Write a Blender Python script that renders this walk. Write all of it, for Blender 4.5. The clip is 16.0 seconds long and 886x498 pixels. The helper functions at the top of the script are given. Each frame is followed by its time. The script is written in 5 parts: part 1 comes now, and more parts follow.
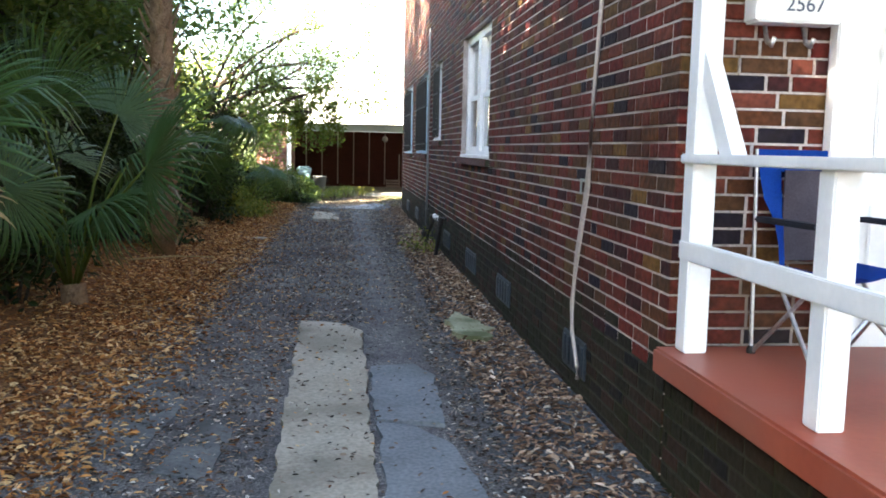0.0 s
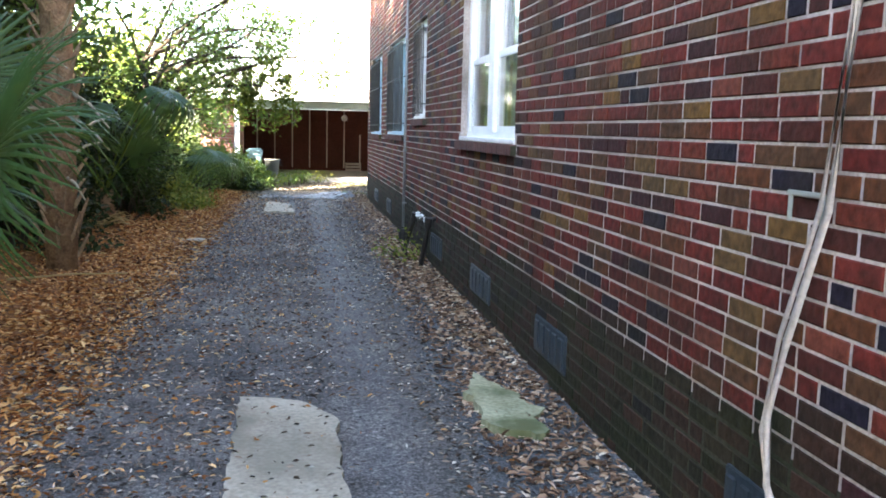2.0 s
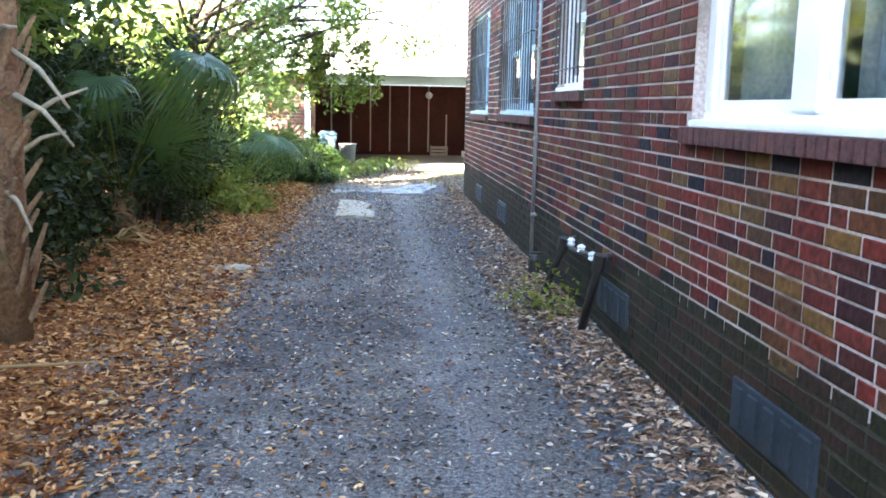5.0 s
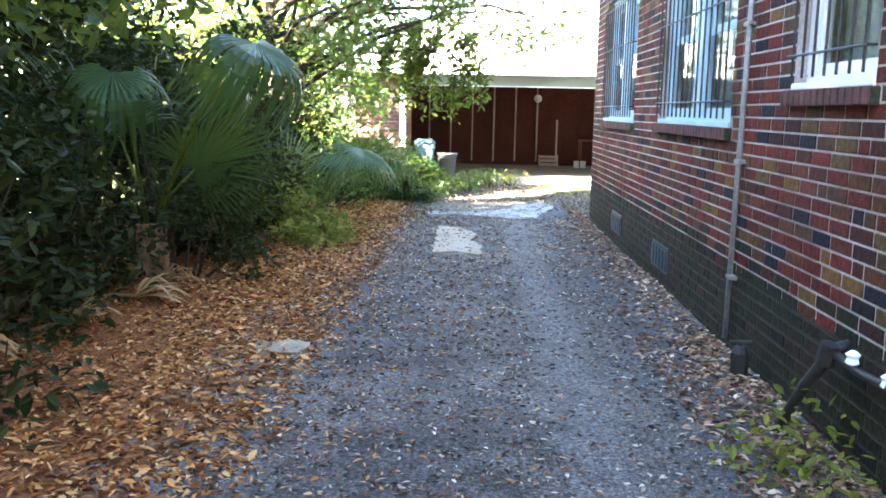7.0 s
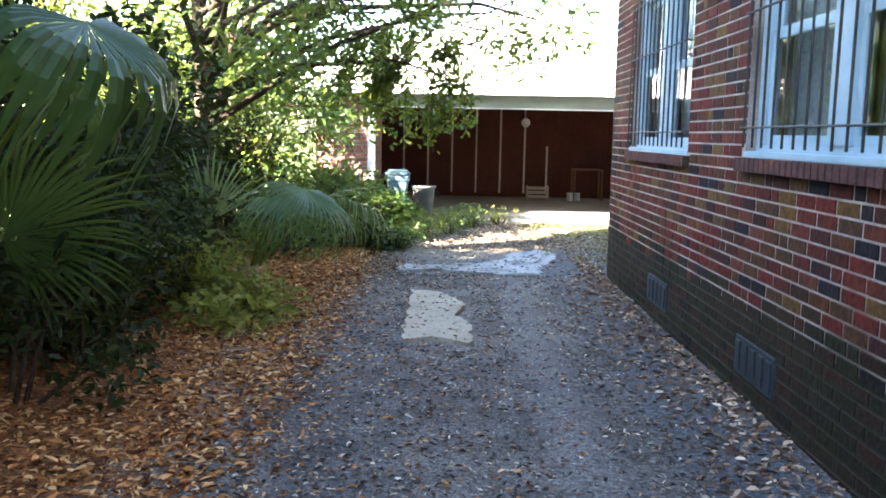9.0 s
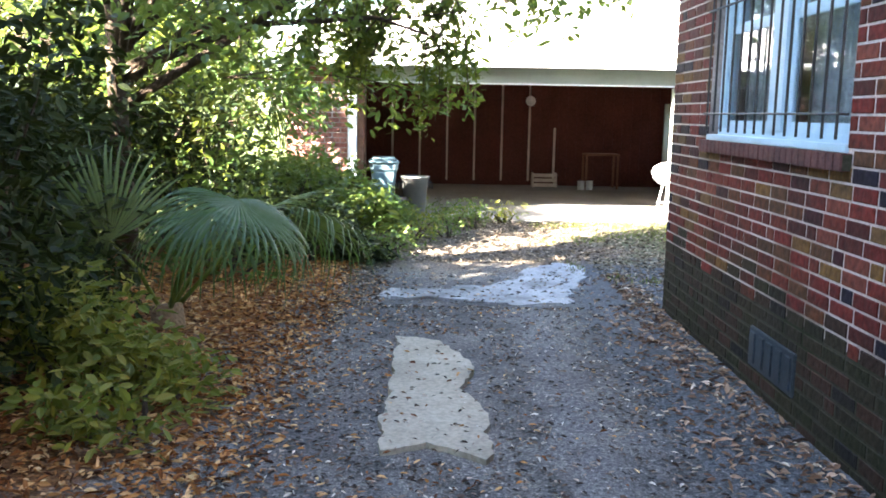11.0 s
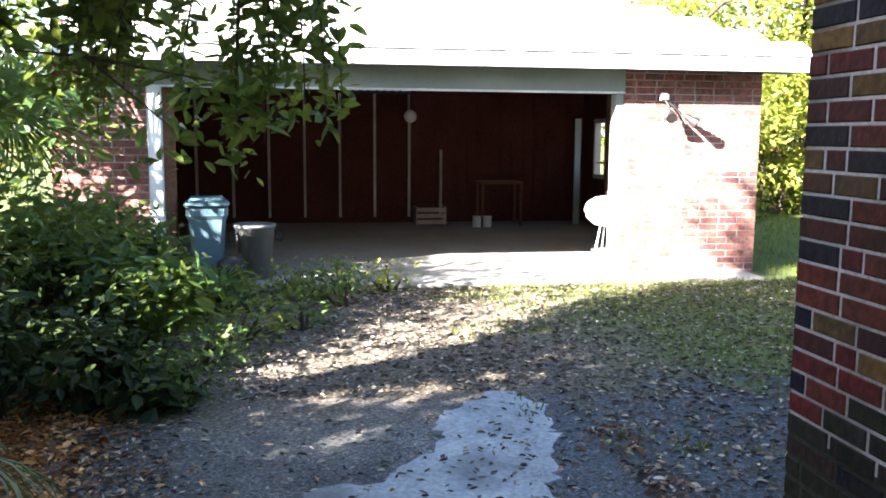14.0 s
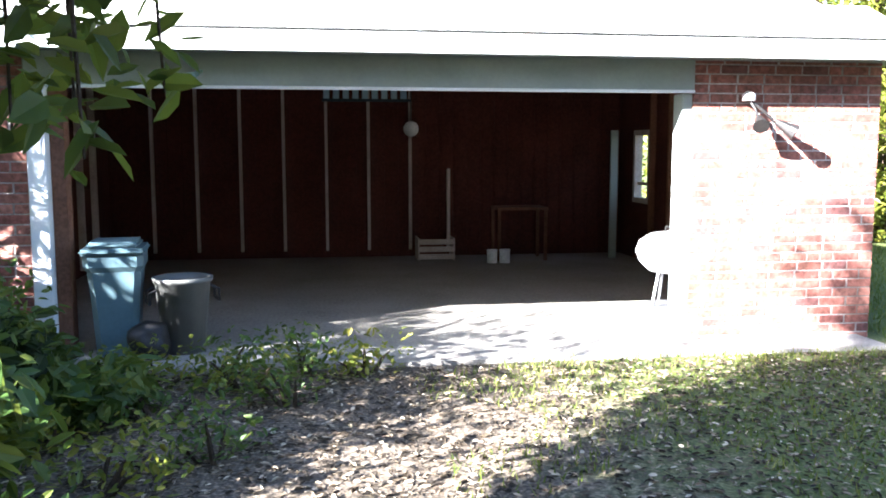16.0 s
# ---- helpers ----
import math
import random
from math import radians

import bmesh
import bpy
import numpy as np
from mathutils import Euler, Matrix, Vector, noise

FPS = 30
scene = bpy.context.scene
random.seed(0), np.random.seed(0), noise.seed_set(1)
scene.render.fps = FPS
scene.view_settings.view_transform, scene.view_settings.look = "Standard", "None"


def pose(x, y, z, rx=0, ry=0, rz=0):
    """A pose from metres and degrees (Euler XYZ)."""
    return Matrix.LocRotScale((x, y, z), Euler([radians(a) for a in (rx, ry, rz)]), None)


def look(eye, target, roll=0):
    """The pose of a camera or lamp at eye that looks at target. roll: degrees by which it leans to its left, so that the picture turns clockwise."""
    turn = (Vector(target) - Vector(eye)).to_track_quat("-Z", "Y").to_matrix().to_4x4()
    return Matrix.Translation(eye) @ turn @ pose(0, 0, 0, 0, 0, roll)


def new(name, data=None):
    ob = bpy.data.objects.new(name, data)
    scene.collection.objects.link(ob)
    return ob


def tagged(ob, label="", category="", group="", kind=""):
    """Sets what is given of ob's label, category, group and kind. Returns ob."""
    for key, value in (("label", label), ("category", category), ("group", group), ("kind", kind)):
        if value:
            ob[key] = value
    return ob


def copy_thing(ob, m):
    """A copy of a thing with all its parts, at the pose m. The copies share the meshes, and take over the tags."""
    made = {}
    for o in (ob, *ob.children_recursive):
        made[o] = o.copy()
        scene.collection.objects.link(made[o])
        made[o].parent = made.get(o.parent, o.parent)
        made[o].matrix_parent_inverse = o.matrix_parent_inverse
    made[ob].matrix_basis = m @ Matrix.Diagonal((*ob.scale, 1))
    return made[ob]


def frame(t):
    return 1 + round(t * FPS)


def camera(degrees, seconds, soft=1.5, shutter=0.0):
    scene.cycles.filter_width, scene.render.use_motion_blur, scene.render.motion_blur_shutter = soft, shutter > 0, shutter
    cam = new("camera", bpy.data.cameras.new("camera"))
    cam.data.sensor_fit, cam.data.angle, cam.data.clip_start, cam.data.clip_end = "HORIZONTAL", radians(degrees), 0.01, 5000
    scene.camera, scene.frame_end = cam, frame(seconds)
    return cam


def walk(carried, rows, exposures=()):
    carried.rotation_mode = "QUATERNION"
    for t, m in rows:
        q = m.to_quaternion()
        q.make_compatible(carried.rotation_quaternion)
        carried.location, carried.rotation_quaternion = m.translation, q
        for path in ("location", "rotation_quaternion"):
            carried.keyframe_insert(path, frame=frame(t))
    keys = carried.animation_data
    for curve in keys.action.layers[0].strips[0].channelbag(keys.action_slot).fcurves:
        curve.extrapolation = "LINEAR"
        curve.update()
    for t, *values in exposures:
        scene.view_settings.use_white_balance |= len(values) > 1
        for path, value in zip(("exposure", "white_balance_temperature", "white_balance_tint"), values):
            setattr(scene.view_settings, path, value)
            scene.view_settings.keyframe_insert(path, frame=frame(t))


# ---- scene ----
cam = camera(54.2, 16.0, soft=1.8)
METRES, EYE, TILT, LEAN, TURN = 20.5, 1.5, 0.35, 0.0, -6.7
ROWS = [
    (0.0, 0.0, 0.0, 0.0, 0.15, -6.97, -1.22),
    (0.5, -0.0047, 0.0319, -0.0005, 0.12, -7.64, -1.56),
    (1.0, -0.0088, 0.064, -0.0005, 0.29, -8.29, -1.46),
    (1.5, -0.0131, 0.0963, -0.0012, -0.28, -8.34, -1.6),
    (2.0, -0.0171, 0.1273, -0.0013, -2.81, -8.17, -1.46),
    (2.5, -0.0194, 0.1568, -0.0012, -5.3, -8.18, -0.99),
    (3.0, -0.0231, 0.1854, -0.0014, -5.95, -9.47, -0.56),
    (3.5, -0.0265, 0.2136, -0.0016, -4.49, -10.29, -0.66),
    (4.0, -0.0302, 0.2423, -0.0021, -2.41, -9.27, -1.82),
    (4.5, -0.0363, 0.2716, -0.0022, -0.48, -9.17, -1.85),
    (5.0, -0.0408, 0.3023, -0.0029, 2.14, -9.68, -1.03),
    (7.5, -0.0662, 0.4619, -0.0031, 8.79, -9.39, -1.14),
    (8.0, -0.0697, 0.4949, -0.0031, 8.07, -7.64, -1.62),
    (8.5, -0.0745, 0.5265, -0.0028, 7.25, -7.13, -1.27),
    (9.0, -0.0799, 0.5588, -0.0032, 7.03, -7.92, -1.02),
    (11.5, -0.1, 0.7072, -0.0029, 6.01, -9.29, -0.84),
    (12.0, -0.1032, 0.7399, -0.0033, 4.11, -8.96, -0.78),
    (12.5, -0.1055, 0.772, -0.0041, 2.77, -8.15, -0.99),
    (13.0, -0.1083, 0.8039, -0.0048, 1.06, -7.33, -0.84),
    (13.5, -0.1109, 0.8348, -0.0053, -0.84, -7.24, -0.69),
    (14.0, -0.1115, 0.8687, -0.0049, -2.37, -7.89, -0.42),
    (14.5, -0.1124, 0.9, -0.0048, -3.85, -7.8, -0.32),
    (15.0, -0.1078, 0.9316, -0.005, -3.2, -7.3, -0.32),
    (15.5, -0.1031, 0.9615, -0.0057, -2.12, -6.71, -0.26),
    (16.0, -0.1004, 0.9912, -0.0053, -1.28, -6.88, 0.01),
]
walk(cam, [(t, pose(0, 0, EYE, TILT, LEAN, TURN) @ pose(METRES * x, METRES * y, METRES * z, 90 + pitch, roll, yaw)) for t, x, y, z, yaw, pitch, roll in ROWS],
     exposures=[(0.0, 4.59, 6850, 10), (0.5, 4.49, 7000, 10), (1.0, 5.24, 6950, 10), (2.5, 5.32, 6600, 10), (5.0, 5.85, 6300, 10), (7.5, 5.86, 6300, 10), (8.5, 5.19, 6450, 11), (9.0, 5.24, 6450, 11), (11.5, 5.21, 6550, 13), (13.5, 4.21, 6050, 12), (15.0, 4.16, 5700, 11), (16.0, 4.11, 5600, 12)])

# ---- light ----
SUN = Vector((-0.77, -0.44, 0.46)).normalized()
world = bpy.data.worlds.new("sky")
scene.world = world
world.use_nodes = True
sky = world.node_tree.nodes.new("ShaderNodeTexSky")
sky.sky_type, sky.sun_disc = "NISHITA", False
sky.sun_elevation = math.asin(SUN.z)
sky.sun_rotation = math.atan2(SUN.x, SUN.y)
world.node_tree.links.new(sky.outputs[0], world.node_tree.nodes["Background"].inputs[0])
world.node_tree.nodes["Background"].inputs[1].default_value = 0.05
sun = new("sun", bpy.data.lights.new("sun", "SUN"))
sun.data.energy, sun.data.angle, sun.data.color = 5.0, radians(0.5), (1.0, 0.93, 0.82)
sun.matrix_world = look(SUN * 40, (0, 0, 0))


# ---- materials ----
def mat(name):
    m = bpy.data.materials.new(name)
    m.use_nodes = True
    t = m.node_tree
    return m, t.nodes, t.links, t.nodes["Principled BSDF"]


def noise_tex(n, l, scale, detail=4.0, coord="Object"):
    tc = n.new("ShaderNodeTexCoord") if coord == "Object" else n.new("ShaderNodeNewGeometry")
    x = n.new("ShaderNodeTexNoise")
    x.inputs["Scale"].default_value, x.inputs["Detail"].default_value = scale, detail
    l.new(tc.outputs["Object" if coord == "Object" else "Position"], x.inputs["Vector"])
    return x.outputs["Fac"]


def ramp(n, l, fac, stops, constant=False):
    r = n.new("ShaderNodeValToRGB")
    if constant:
        r.color_ramp.interpolation = "CONSTANT"
    e = r.color_ramp.elements
    while len(e) < len(stops):
        e.new(0.5)
    for k, (p, c) in zip(e, stops):
        k.position, k.color = p, (*c, 1)
    l.new(fac, r.inputs[0])
    return r.outputs[0]


def mix(n, l, fac, a, b, mode="MIX"):
    x = n.new("ShaderNodeMix")
    x.data_type, x.blend_type = "RGBA", mode
    for sock, v in ((x.inputs[0], fac), (x.inputs[6], a), (x.inputs[7], b)):
        if isinstance(v, (int, float)):
            sock.default_value = v
        elif isinstance(v, tuple):
            sock.default_value = (*v, 1)
        else:
            l.new(v, sock)
    return x.outputs[2]


def bump(n, l, b, fac, strength=0.4, dist=0.01):
    x = n.new("ShaderNodeBump")
    x.inputs["Strength"].default_value, x.inputs["Distance"].default_value = strength, dist
    l.new(fac, x.inputs["Height"])
    l.new(x.outputs[0], b.inputs["Normal"])


def surface(name, dark, light, scale=6.0, fine=60.0, rough=0.8, metal=0.0, relief=0.3, dist=0.006, stain=None, grain=0.35):
    """Two scales of mottling between two colours, fine relief and an optional stain colour."""
    m, n, l, b = mat(name)
    c = ramp(n, l, noise_tex(n, l, scale, 5, "World"), [(0.3, dark), (0.7, light)])
    f = noise_tex(n, l, fine, 6, "World")
    c = mix(n, l, grain, c, ramp(n, l, f, [(0.35, tuple(v * 0.55 for v in dark)), (0.65, tuple(min(1, v * 1.15) for v in light))]))
    if stain:
        s = ramp(n, l, noise_tex(n, l, scale * 0.45, 6, "World"), [(0.5, (0, 0, 0)), (0.66, (1, 1, 1))])
        c = mix(n, l, s, c, stain)
    l.new(c, b.inputs["Base Color"])
    b.inputs["Roughness"].default_value, b.inputs["Metallic"].default_value = rough, metal
    if rough > 0.7:
        b.inputs["Specular IOR Level"].default_value = 0.15
    bump(n, l, b, f, relief, dist)
    return m


BRICKS = [(0.0, (0.105, 0.017, 0.014)), (0.18, (0.125, 0.026, 0.017)), (0.32, (0.066, 0.017, 0.014)), (0.43, (0.10, 0.036, 0.016)), (0.52, (0.135, 0.022, 0.017)),
          (0.63, (0.085, 0.040, 0.020)), (0.72, (0.013, 0.011, 0.020)), (0.80, (0.155, 0.082, 0.024)), (0.86, (0.15, 0.042, 0.028)), (0.90, (0.042, 0.013, 0.015)), (0.96, (0.115, 0.066, 0.026))]
# moss tones, darkened further for the shade near the ground
MOSS_AND_SHADE = [(0.0, (0.0160, 0.0150, 0.0090)), (0.3, (0.0290, 0.0160, 0.0110)), (0.5, (0.0170, 0.0190, 0.0085)), (0.7, (0.0240, 0.0205, 0.0120)), (0.84, (0.0400, 0.0190, 0.0130)), (0.94, (0.0095, 0.0090, 0.0100))]


def brick_mat(name, stops, joined):
    m, n, l, b = mat(name)
    src = n.new("ShaderNodeNewGeometry").outputs["Random Per Island"] if joined else n.new("ShaderNodeObjectInfo").outputs["Random"]
    c = ramp(n, l, src, stops, True)
    g = noise_tex(n, l, 28, 8, "World")
    c = mix(n, l, 0.8, c, ramp(n, l, g, [(0.3, (0.45, 0.45, 0.45)), (0.7, (1.35, 1.3, 1.3))]), "MULTIPLY")
    d = ramp(n, l, noise_tex(n, l, 1.3, 7, "World"), [(0.5, (0, 0, 0)), (0.78, (0.6, 0.6, 0.6))])
    c = mix(n, l, d, c, (0.036, 0.026, 0.012))
    c = mix(n, l, ramp(n, l, noise_tex(n, l, 6, 6, "World"), [(0.4, (0.05, 0.05, 0.05)), (0.75, (0.5, 0.5, 0.5))]), c, (0.030, 0.021, 0.016))
    l.new(c, b.inputs["Base Color"])
    b.inputs["Roughness"].default_value, b.inputs["Specular IOR Level"].default_value = 0.8, 0.12
    bump(n, l, b, g, 0.8, 0.008)
    return m


def leaf_mat(name, stops, gloss=0.45, through_part=0.35):
    m, n, l, b = mat(name)
    c = ramp(n, l, n.new("ShaderNodeNewGeometry").outputs["Random Per Island"], stops)
    c = mix(n, l, 0.5, c, ramp(n, l, noise_tex(n, l, 9, 3, "World"), [(0.3, (0.55, 0.6, 0.5)), (0.7, (1.3, 1.25, 1.1))]), "MULTIPLY")
    l.new(c, b.inputs["Base Color"])
    b.inputs["Roughness"].default_value, b.inputs["Specular IOR Level"].default_value = gloss, 0.22 if gloss < 0.5 else 0.1
    if through_part:
        tr = n.new("ShaderNodeBsdfTranslucent")
        l.new(mix(n, l, 0.5, c, (0.30, 0.36, 0.05)), tr.inputs[0])
        x = n.new("ShaderNodeMixShader")
        x.inputs[0].default_value = through_part
        l.new(b.outputs[0], x.inputs[1]), l.new(tr.outputs[0], x.inputs[2])
        l.new(x.outputs[0], n["Material Output"].inputs[0])
    return m


M_BRICK, M_BRICK_J = brick_mat("brick", BRICKS, False), brick_mat("brick_joined", BRICKS, True)
M_MOSS, M_MOSS_J = brick_mat("mossy_shaded_brick", MOSS_AND_SHADE, False), brick_mat("mossy_shaded_brick_joined", MOSS_AND_SHADE, True)
M_MORTAR = surface("mortar", (0.26, 0.22, 0.20), (0.56, 0.50, 0.47), 3, 70, 0.95, stain=(0.15, 0.12, 0.10))
# dirt and the shade of the wall foot, both in the colour
M_MORTAR_D = surface("dirty_shaded_mortar", (0.022, 0.023, 0.015), (0.058, 0.057, 0.040), 3, 60, 0.95, stain=(0.017, 0.023, 0.009))
# paler than the house brick: glare of full sun put into the colour
GARAGE = [(0.0, (0.34, 0.14, 0.11)), (0.4, (0.40, 0.18, 0.14)), (0.7, (0.30, 0.12, 0.10)), (0.9, (0.24, 0.11, 0.10))]
M_GBRICK_S = brick_mat("garage_brick_single", GARAGE, False)
M_GBRICK = brick_mat("garage_brick", GARAGE, True)
M_SILL = surface("sill_brick", (0.05, 0.028, 0.028), (0.12, 0.05, 0.045), 7, 60, 0.75)
M_WHITE = surface("white_paint", (0.68, 0.70, 0.72), (0.82, 0.83, 0.83), 3, 40, 0.45, relief=0.08, grain=0.06)
# blue of the reflected sky mixed into the window paint
M_BLUEW = surface("blue_tinted_paint", (0.30, 0.46, 0.56), (0.44, 0.60, 0.69), 3, 40, 0.45, relief=0.08, grain=0.06)
M_RED = surface("red_floor_paint", (0.27, 0.048, 0.022), (0.36, 0.075, 0.036), 2, 30, 0.5, relief=0.1, stain=(0.30, 0.085, 0.05), grain=0.1)
M_CONC = surface("concrete", (0.25, 0.22, 0.165), (0.40, 0.355, 0.275), 2.2, 45, 0.9, relief=0.4, stain=(0.17, 0.15, 0.11))
M_CONC_G = surface("grey_concrete", (0.13, 0.14, 0.145), (0.22, 0.235, 0.235), 2.2, 45, 0.9, relief=0.4, stain=(0.10, 0.10, 0.10))
M_CONC_D = surface("dirty_concrete", (0.07, 0.075, 0.07), (0.15, 0.15, 0.14), 4, 45, 0.9, relief=0.5, stain=(0.06, 0.06, 0.055))
M_CONC_Y = surface("mossy_concrete", (0.20, 0.20, 0.11), (0.40, 0.39, 0.26), 5, 40, 0.9, relief=0.4, stain=(0.10, 0.11, 0.05))
M_VENT = surface("grey_metal", (0.022, 0.031, 0.042), (0.042, 0.058, 0.074), 6, 50, 0.5, 0.4, 0.1)
M_BLACK = surface("black_iron", (0.012, 0.011, 0.012), (0.03, 0.026, 0.024), 12, 80, 0.55, 0.3, 0.3)
M_CABLE = surface("pale_cable", (0.42, 0.36, 0.32), (0.52, 0.46, 0.42), 8, 50, 0.6, relief=0.05)
M_CONDUIT = surface("grey_conduit", (0.16, 0.16, 0.16), (0.25, 0.25, 0.25), 8, 50, 0.5, 0.3, 0.05)
M_BOARD = surface("brown_boards", (0.055, 0.016, 0.012), (0.10, 0.032, 0.022), 1.5, 30, 0.75, relief=0.3)
M_STUD = surface("pale_wood", (0.38, 0.30, 0.25), (0.55, 0.46, 0.40), 4, 60, 0.8)
M_TRIM = surface("grey_green_trim", (0.24, 0.27, 0.25), (0.33, 0.36, 0.33), 2, 40, 0.6, relief=0.08, grain=0.08)
M_ROOF = surface("pale_shingles", (0.45, 0.44, 0.42), (0.62, 0.60, 0.57), 3, 40, 0.9, relief=0.4)
M_CONC_P = surface("pale_grey_concrete", (0.20, 0.21, 0.22), (0.38, 0.39, 0.39), 3, 45, 0.9, relief=0.4, stain=(0.09, 0.09, 0.09))
M_SLAB = surface("garage_concrete", (0.20, 0.18, 0.16), (0.30, 0.28, 0.25), 1.3, 40, 0.85, relief=0.2)
M_BIN = surface("blue_grey_plastic", (0.075, 0.13, 0.155), (0.115, 0.18, 0.205), 3, 40, 0.5, relief=0.05, grain=0.1)
M_CAN = surface("grey_plastic", (0.09, 0.09, 0.085), (0.15, 0.15, 0.14), 3, 40, 0.5, relief=0.05, grain=0.1)
M_BLUE = surface("blue_canvas", (0.004, 0.05, 0.32), (0.008, 0.085, 0.46), 6, 200, 0.75, relief=0.2)
M_CLOTH = surface("dark_canvas", (0.015, 0.018, 0.03), (0.03, 0.034, 0.05), 6, 200, 0.8, relief=0.2)
M_MESH = surface("grey_mesh_cloth", (0.035, 0.03, 0.04), (0.07, 0.06, 0.075), 6, 200, 0.8, relief=0.2)
M_STEEL = surface("steel_tube", (0.35, 0.36, 0.38), (0.5, 0.5, 0.52), 6, 60, 0.35, 0.8, 0.03)
M_CHROME = surface("pale_enamel", (0.55, 0.56, 0.56), (0.7, 0.7, 0.7), 4, 40, 0.35, 0.1, 0.03)
M_CURTAIN = surface("pale_curtain", (0.20, 0.25, 0.28), (0.34, 0.39, 0.42), 4, 50, 0.9, relief=0.2)
M_INK = surface("grey_ink", (0.06, 0.08, 0.13), (0.09, 0.12, 0.18), 8, 50, 0.6, relief=0.0)
M_BARK = surface("bark", (0.03, 0.022, 0.015), (0.08, 0.058, 0.04), 8, 40, 0.95, relief=0.9, dist=0.03)
M_PALMBARK = surface("palm_trunk", (0.14, 0.085, 0.05), (0.33, 0.21, 0.12), 9, 45, 0.95, relief=0.9, dist=0.03)
M_BOOT = surface("palm_boot", (0.14, 0.09, 0.05), (0.30, 0.20, 0.115), 9, 45, 0.95, relief=0.6)
M_STALK = surface("dry_stalk", (0.24, 0.20, 0.13), (0.42, 0.37, 0.26), 9, 45, 0.8, relief=0.2)
M_FENCE = surface("weathered_fence", (0.13, 0.06, 0.035), (0.22, 0.11, 0.07), 3, 40, 0.9)
M_PLASTER = surface("plain_wall", (0.35, 0.33, 0.30), (0.45, 0.43, 0.40), 2, 40, 0.9)
M_PALM = leaf_mat("palm_leaf", [(0, (0.018, 0.046, 0.014)), (0.6, (0.036, 0.078, 0.024)), (1, (0.08, 0.115, 0.034))], 0.42, 0.2)
M_PALMDEAD = leaf_mat("dry_palm_leaf", [(0, (0.30, 0.20, 0.10)), (1, (0.48, 0.36, 0.20))], 0.8, 0.2)
M_LEAF = leaf_mat("tree_leaf", [(0, (0.03, 0.06, 0.015)), (0.6, (0.055, 0.10, 0.025)), (1, (0.12, 0.14, 0.03))])
M_LEAFY = leaf_mat("yellow_green_leaf", [(0, (0.08, 0.105, 0.016)), (0.6, (0.15, 0.165, 0.026)), (1, (0.28, 0.24, 0.045))])
M_LEAFG = leaf_mat("hanging_leaf", [(0, (0.022, 0.042, 0.010)), (0.6, (0.05, 0.08, 0.016)), (1, (0.13, 0.14, 0.025))], 0.6, 0.3)
# leaf colour taken nearly to black to stand in for shade under the canopy
M_LEAFD = leaf_mat("shade_dark_leaf", [(0, (0.010, 0.018, 0.006)), (1, (0.030, 0.042, 0.011))], 0.6, 0.04)
M_LITTER = leaf_mat("dry_leaves", [(0, (0.05, 0.018, 0.008)), (0.35, (0.22, 0.082, 0.026)), (0.7, (0.48, 0.225, 0.075)), (1, (0.72, 0.48, 0.25))], 0.8, 0.0)
M_LITTERP = leaf_mat("grey_dry_leaves", [(0, (0.02, 0.016, 0.014)), (0.4, (0.075, 0.055, 0.045)), (0.7, (0.22, 0.155, 0.12)), (0.9, (0.42, 0.34, 0.28)), (1, (0.68, 0.62, 0.56))], 0.8, 0.0)
M_LITTERW = leaf_mat("brown_dry_leaves", [(0, (0.035, 0.022, 0.018)), (0.35, (0.13, 0.075, 0.05)), (0.7, (0.30, 0.19, 0.13)), (0.92, (0.48, 0.35, 0.26)), (1, (0.66, 0.56, 0.47))], 0.8, 0.0)
M_MULCH = leaf_mat("leaf_mulch", [(0, (0.025, 0.02, 0.016)), (0.5, (0.10, 0.076, 0.056)), (0.8, (0.26, 0.20, 0.15)), (1, (0.52, 0.44, 0.35))], 0.8, 0.0)
M_GRASS = leaf_mat("grass_blades", [(0, (0.06, 0.09, 0.02)), (0.6, (0.11, 0.14, 0.03)), (1, (0.25, 0.22, 0.08))], 0.7, 0.3)

# glass
M_GLASS, gn, gl, gb = mat("window_glass")
gb.inputs["Base Color"].default_value, gb.inputs["Roughness"].default_value = (0.9, 0.95, 0.97, 1), 0.03
gb.inputs["Transmission Weight"].default_value, gb.inputs["IOR"].default_value = 1.0, 1.3

# ground: worn drive, leaf litter beside it, grass at the back
M_GROUND, gn, gl, gb = mat("ground")
geo = gn.new("ShaderNodeNewGeometry")
sep = gn.new("ShaderNodeSeparateXYZ")
gl.new(geo.outputs["Position"], sep.inputs[0])


def math_node(op, a, b=0.0):
    x = gn.new("ShaderNodeMath")
    x.operation = op
    for s, v in zip(x.inputs, (a, b)):
        if isinstance(v, (int, float)):
            s.default_value = v
        else:
            gl.new(v, s)
    return x.outputs[0]


n_big, n_mid, n_fine = noise_tex(gn, gl, 0.7, 5, "World"), noise_tex(gn, gl, 4, 6, "World"), noise_tex(gn, gl, 45, 7, "World")
wob = math_node("ADD", math_node("MULTIPLY", math_node("SUBTRACT", n_mid, 0.5), 1.6), math_node("MULTIPLY", math_node("SUBTRACT", n_big, 0.5), 1.2))
n_grit = noise_tex(gn, gl, 130, 4, "World")
drive = ramp(gn, gl, n_mid, [(0.3, (0.078, 0.075, 0.070)), (0.5, (0.118, 0.113, 0.104)), (0.72, (0.165, 0.157, 0.144))])
drive = mix(gn, gl, 1.0, drive, ramp(gn, gl, n_big, [(0.35, (0.75, 0.75, 0.78)), (0.65, (1.25, 1.23, 1.20))]), "MULTIPLY")
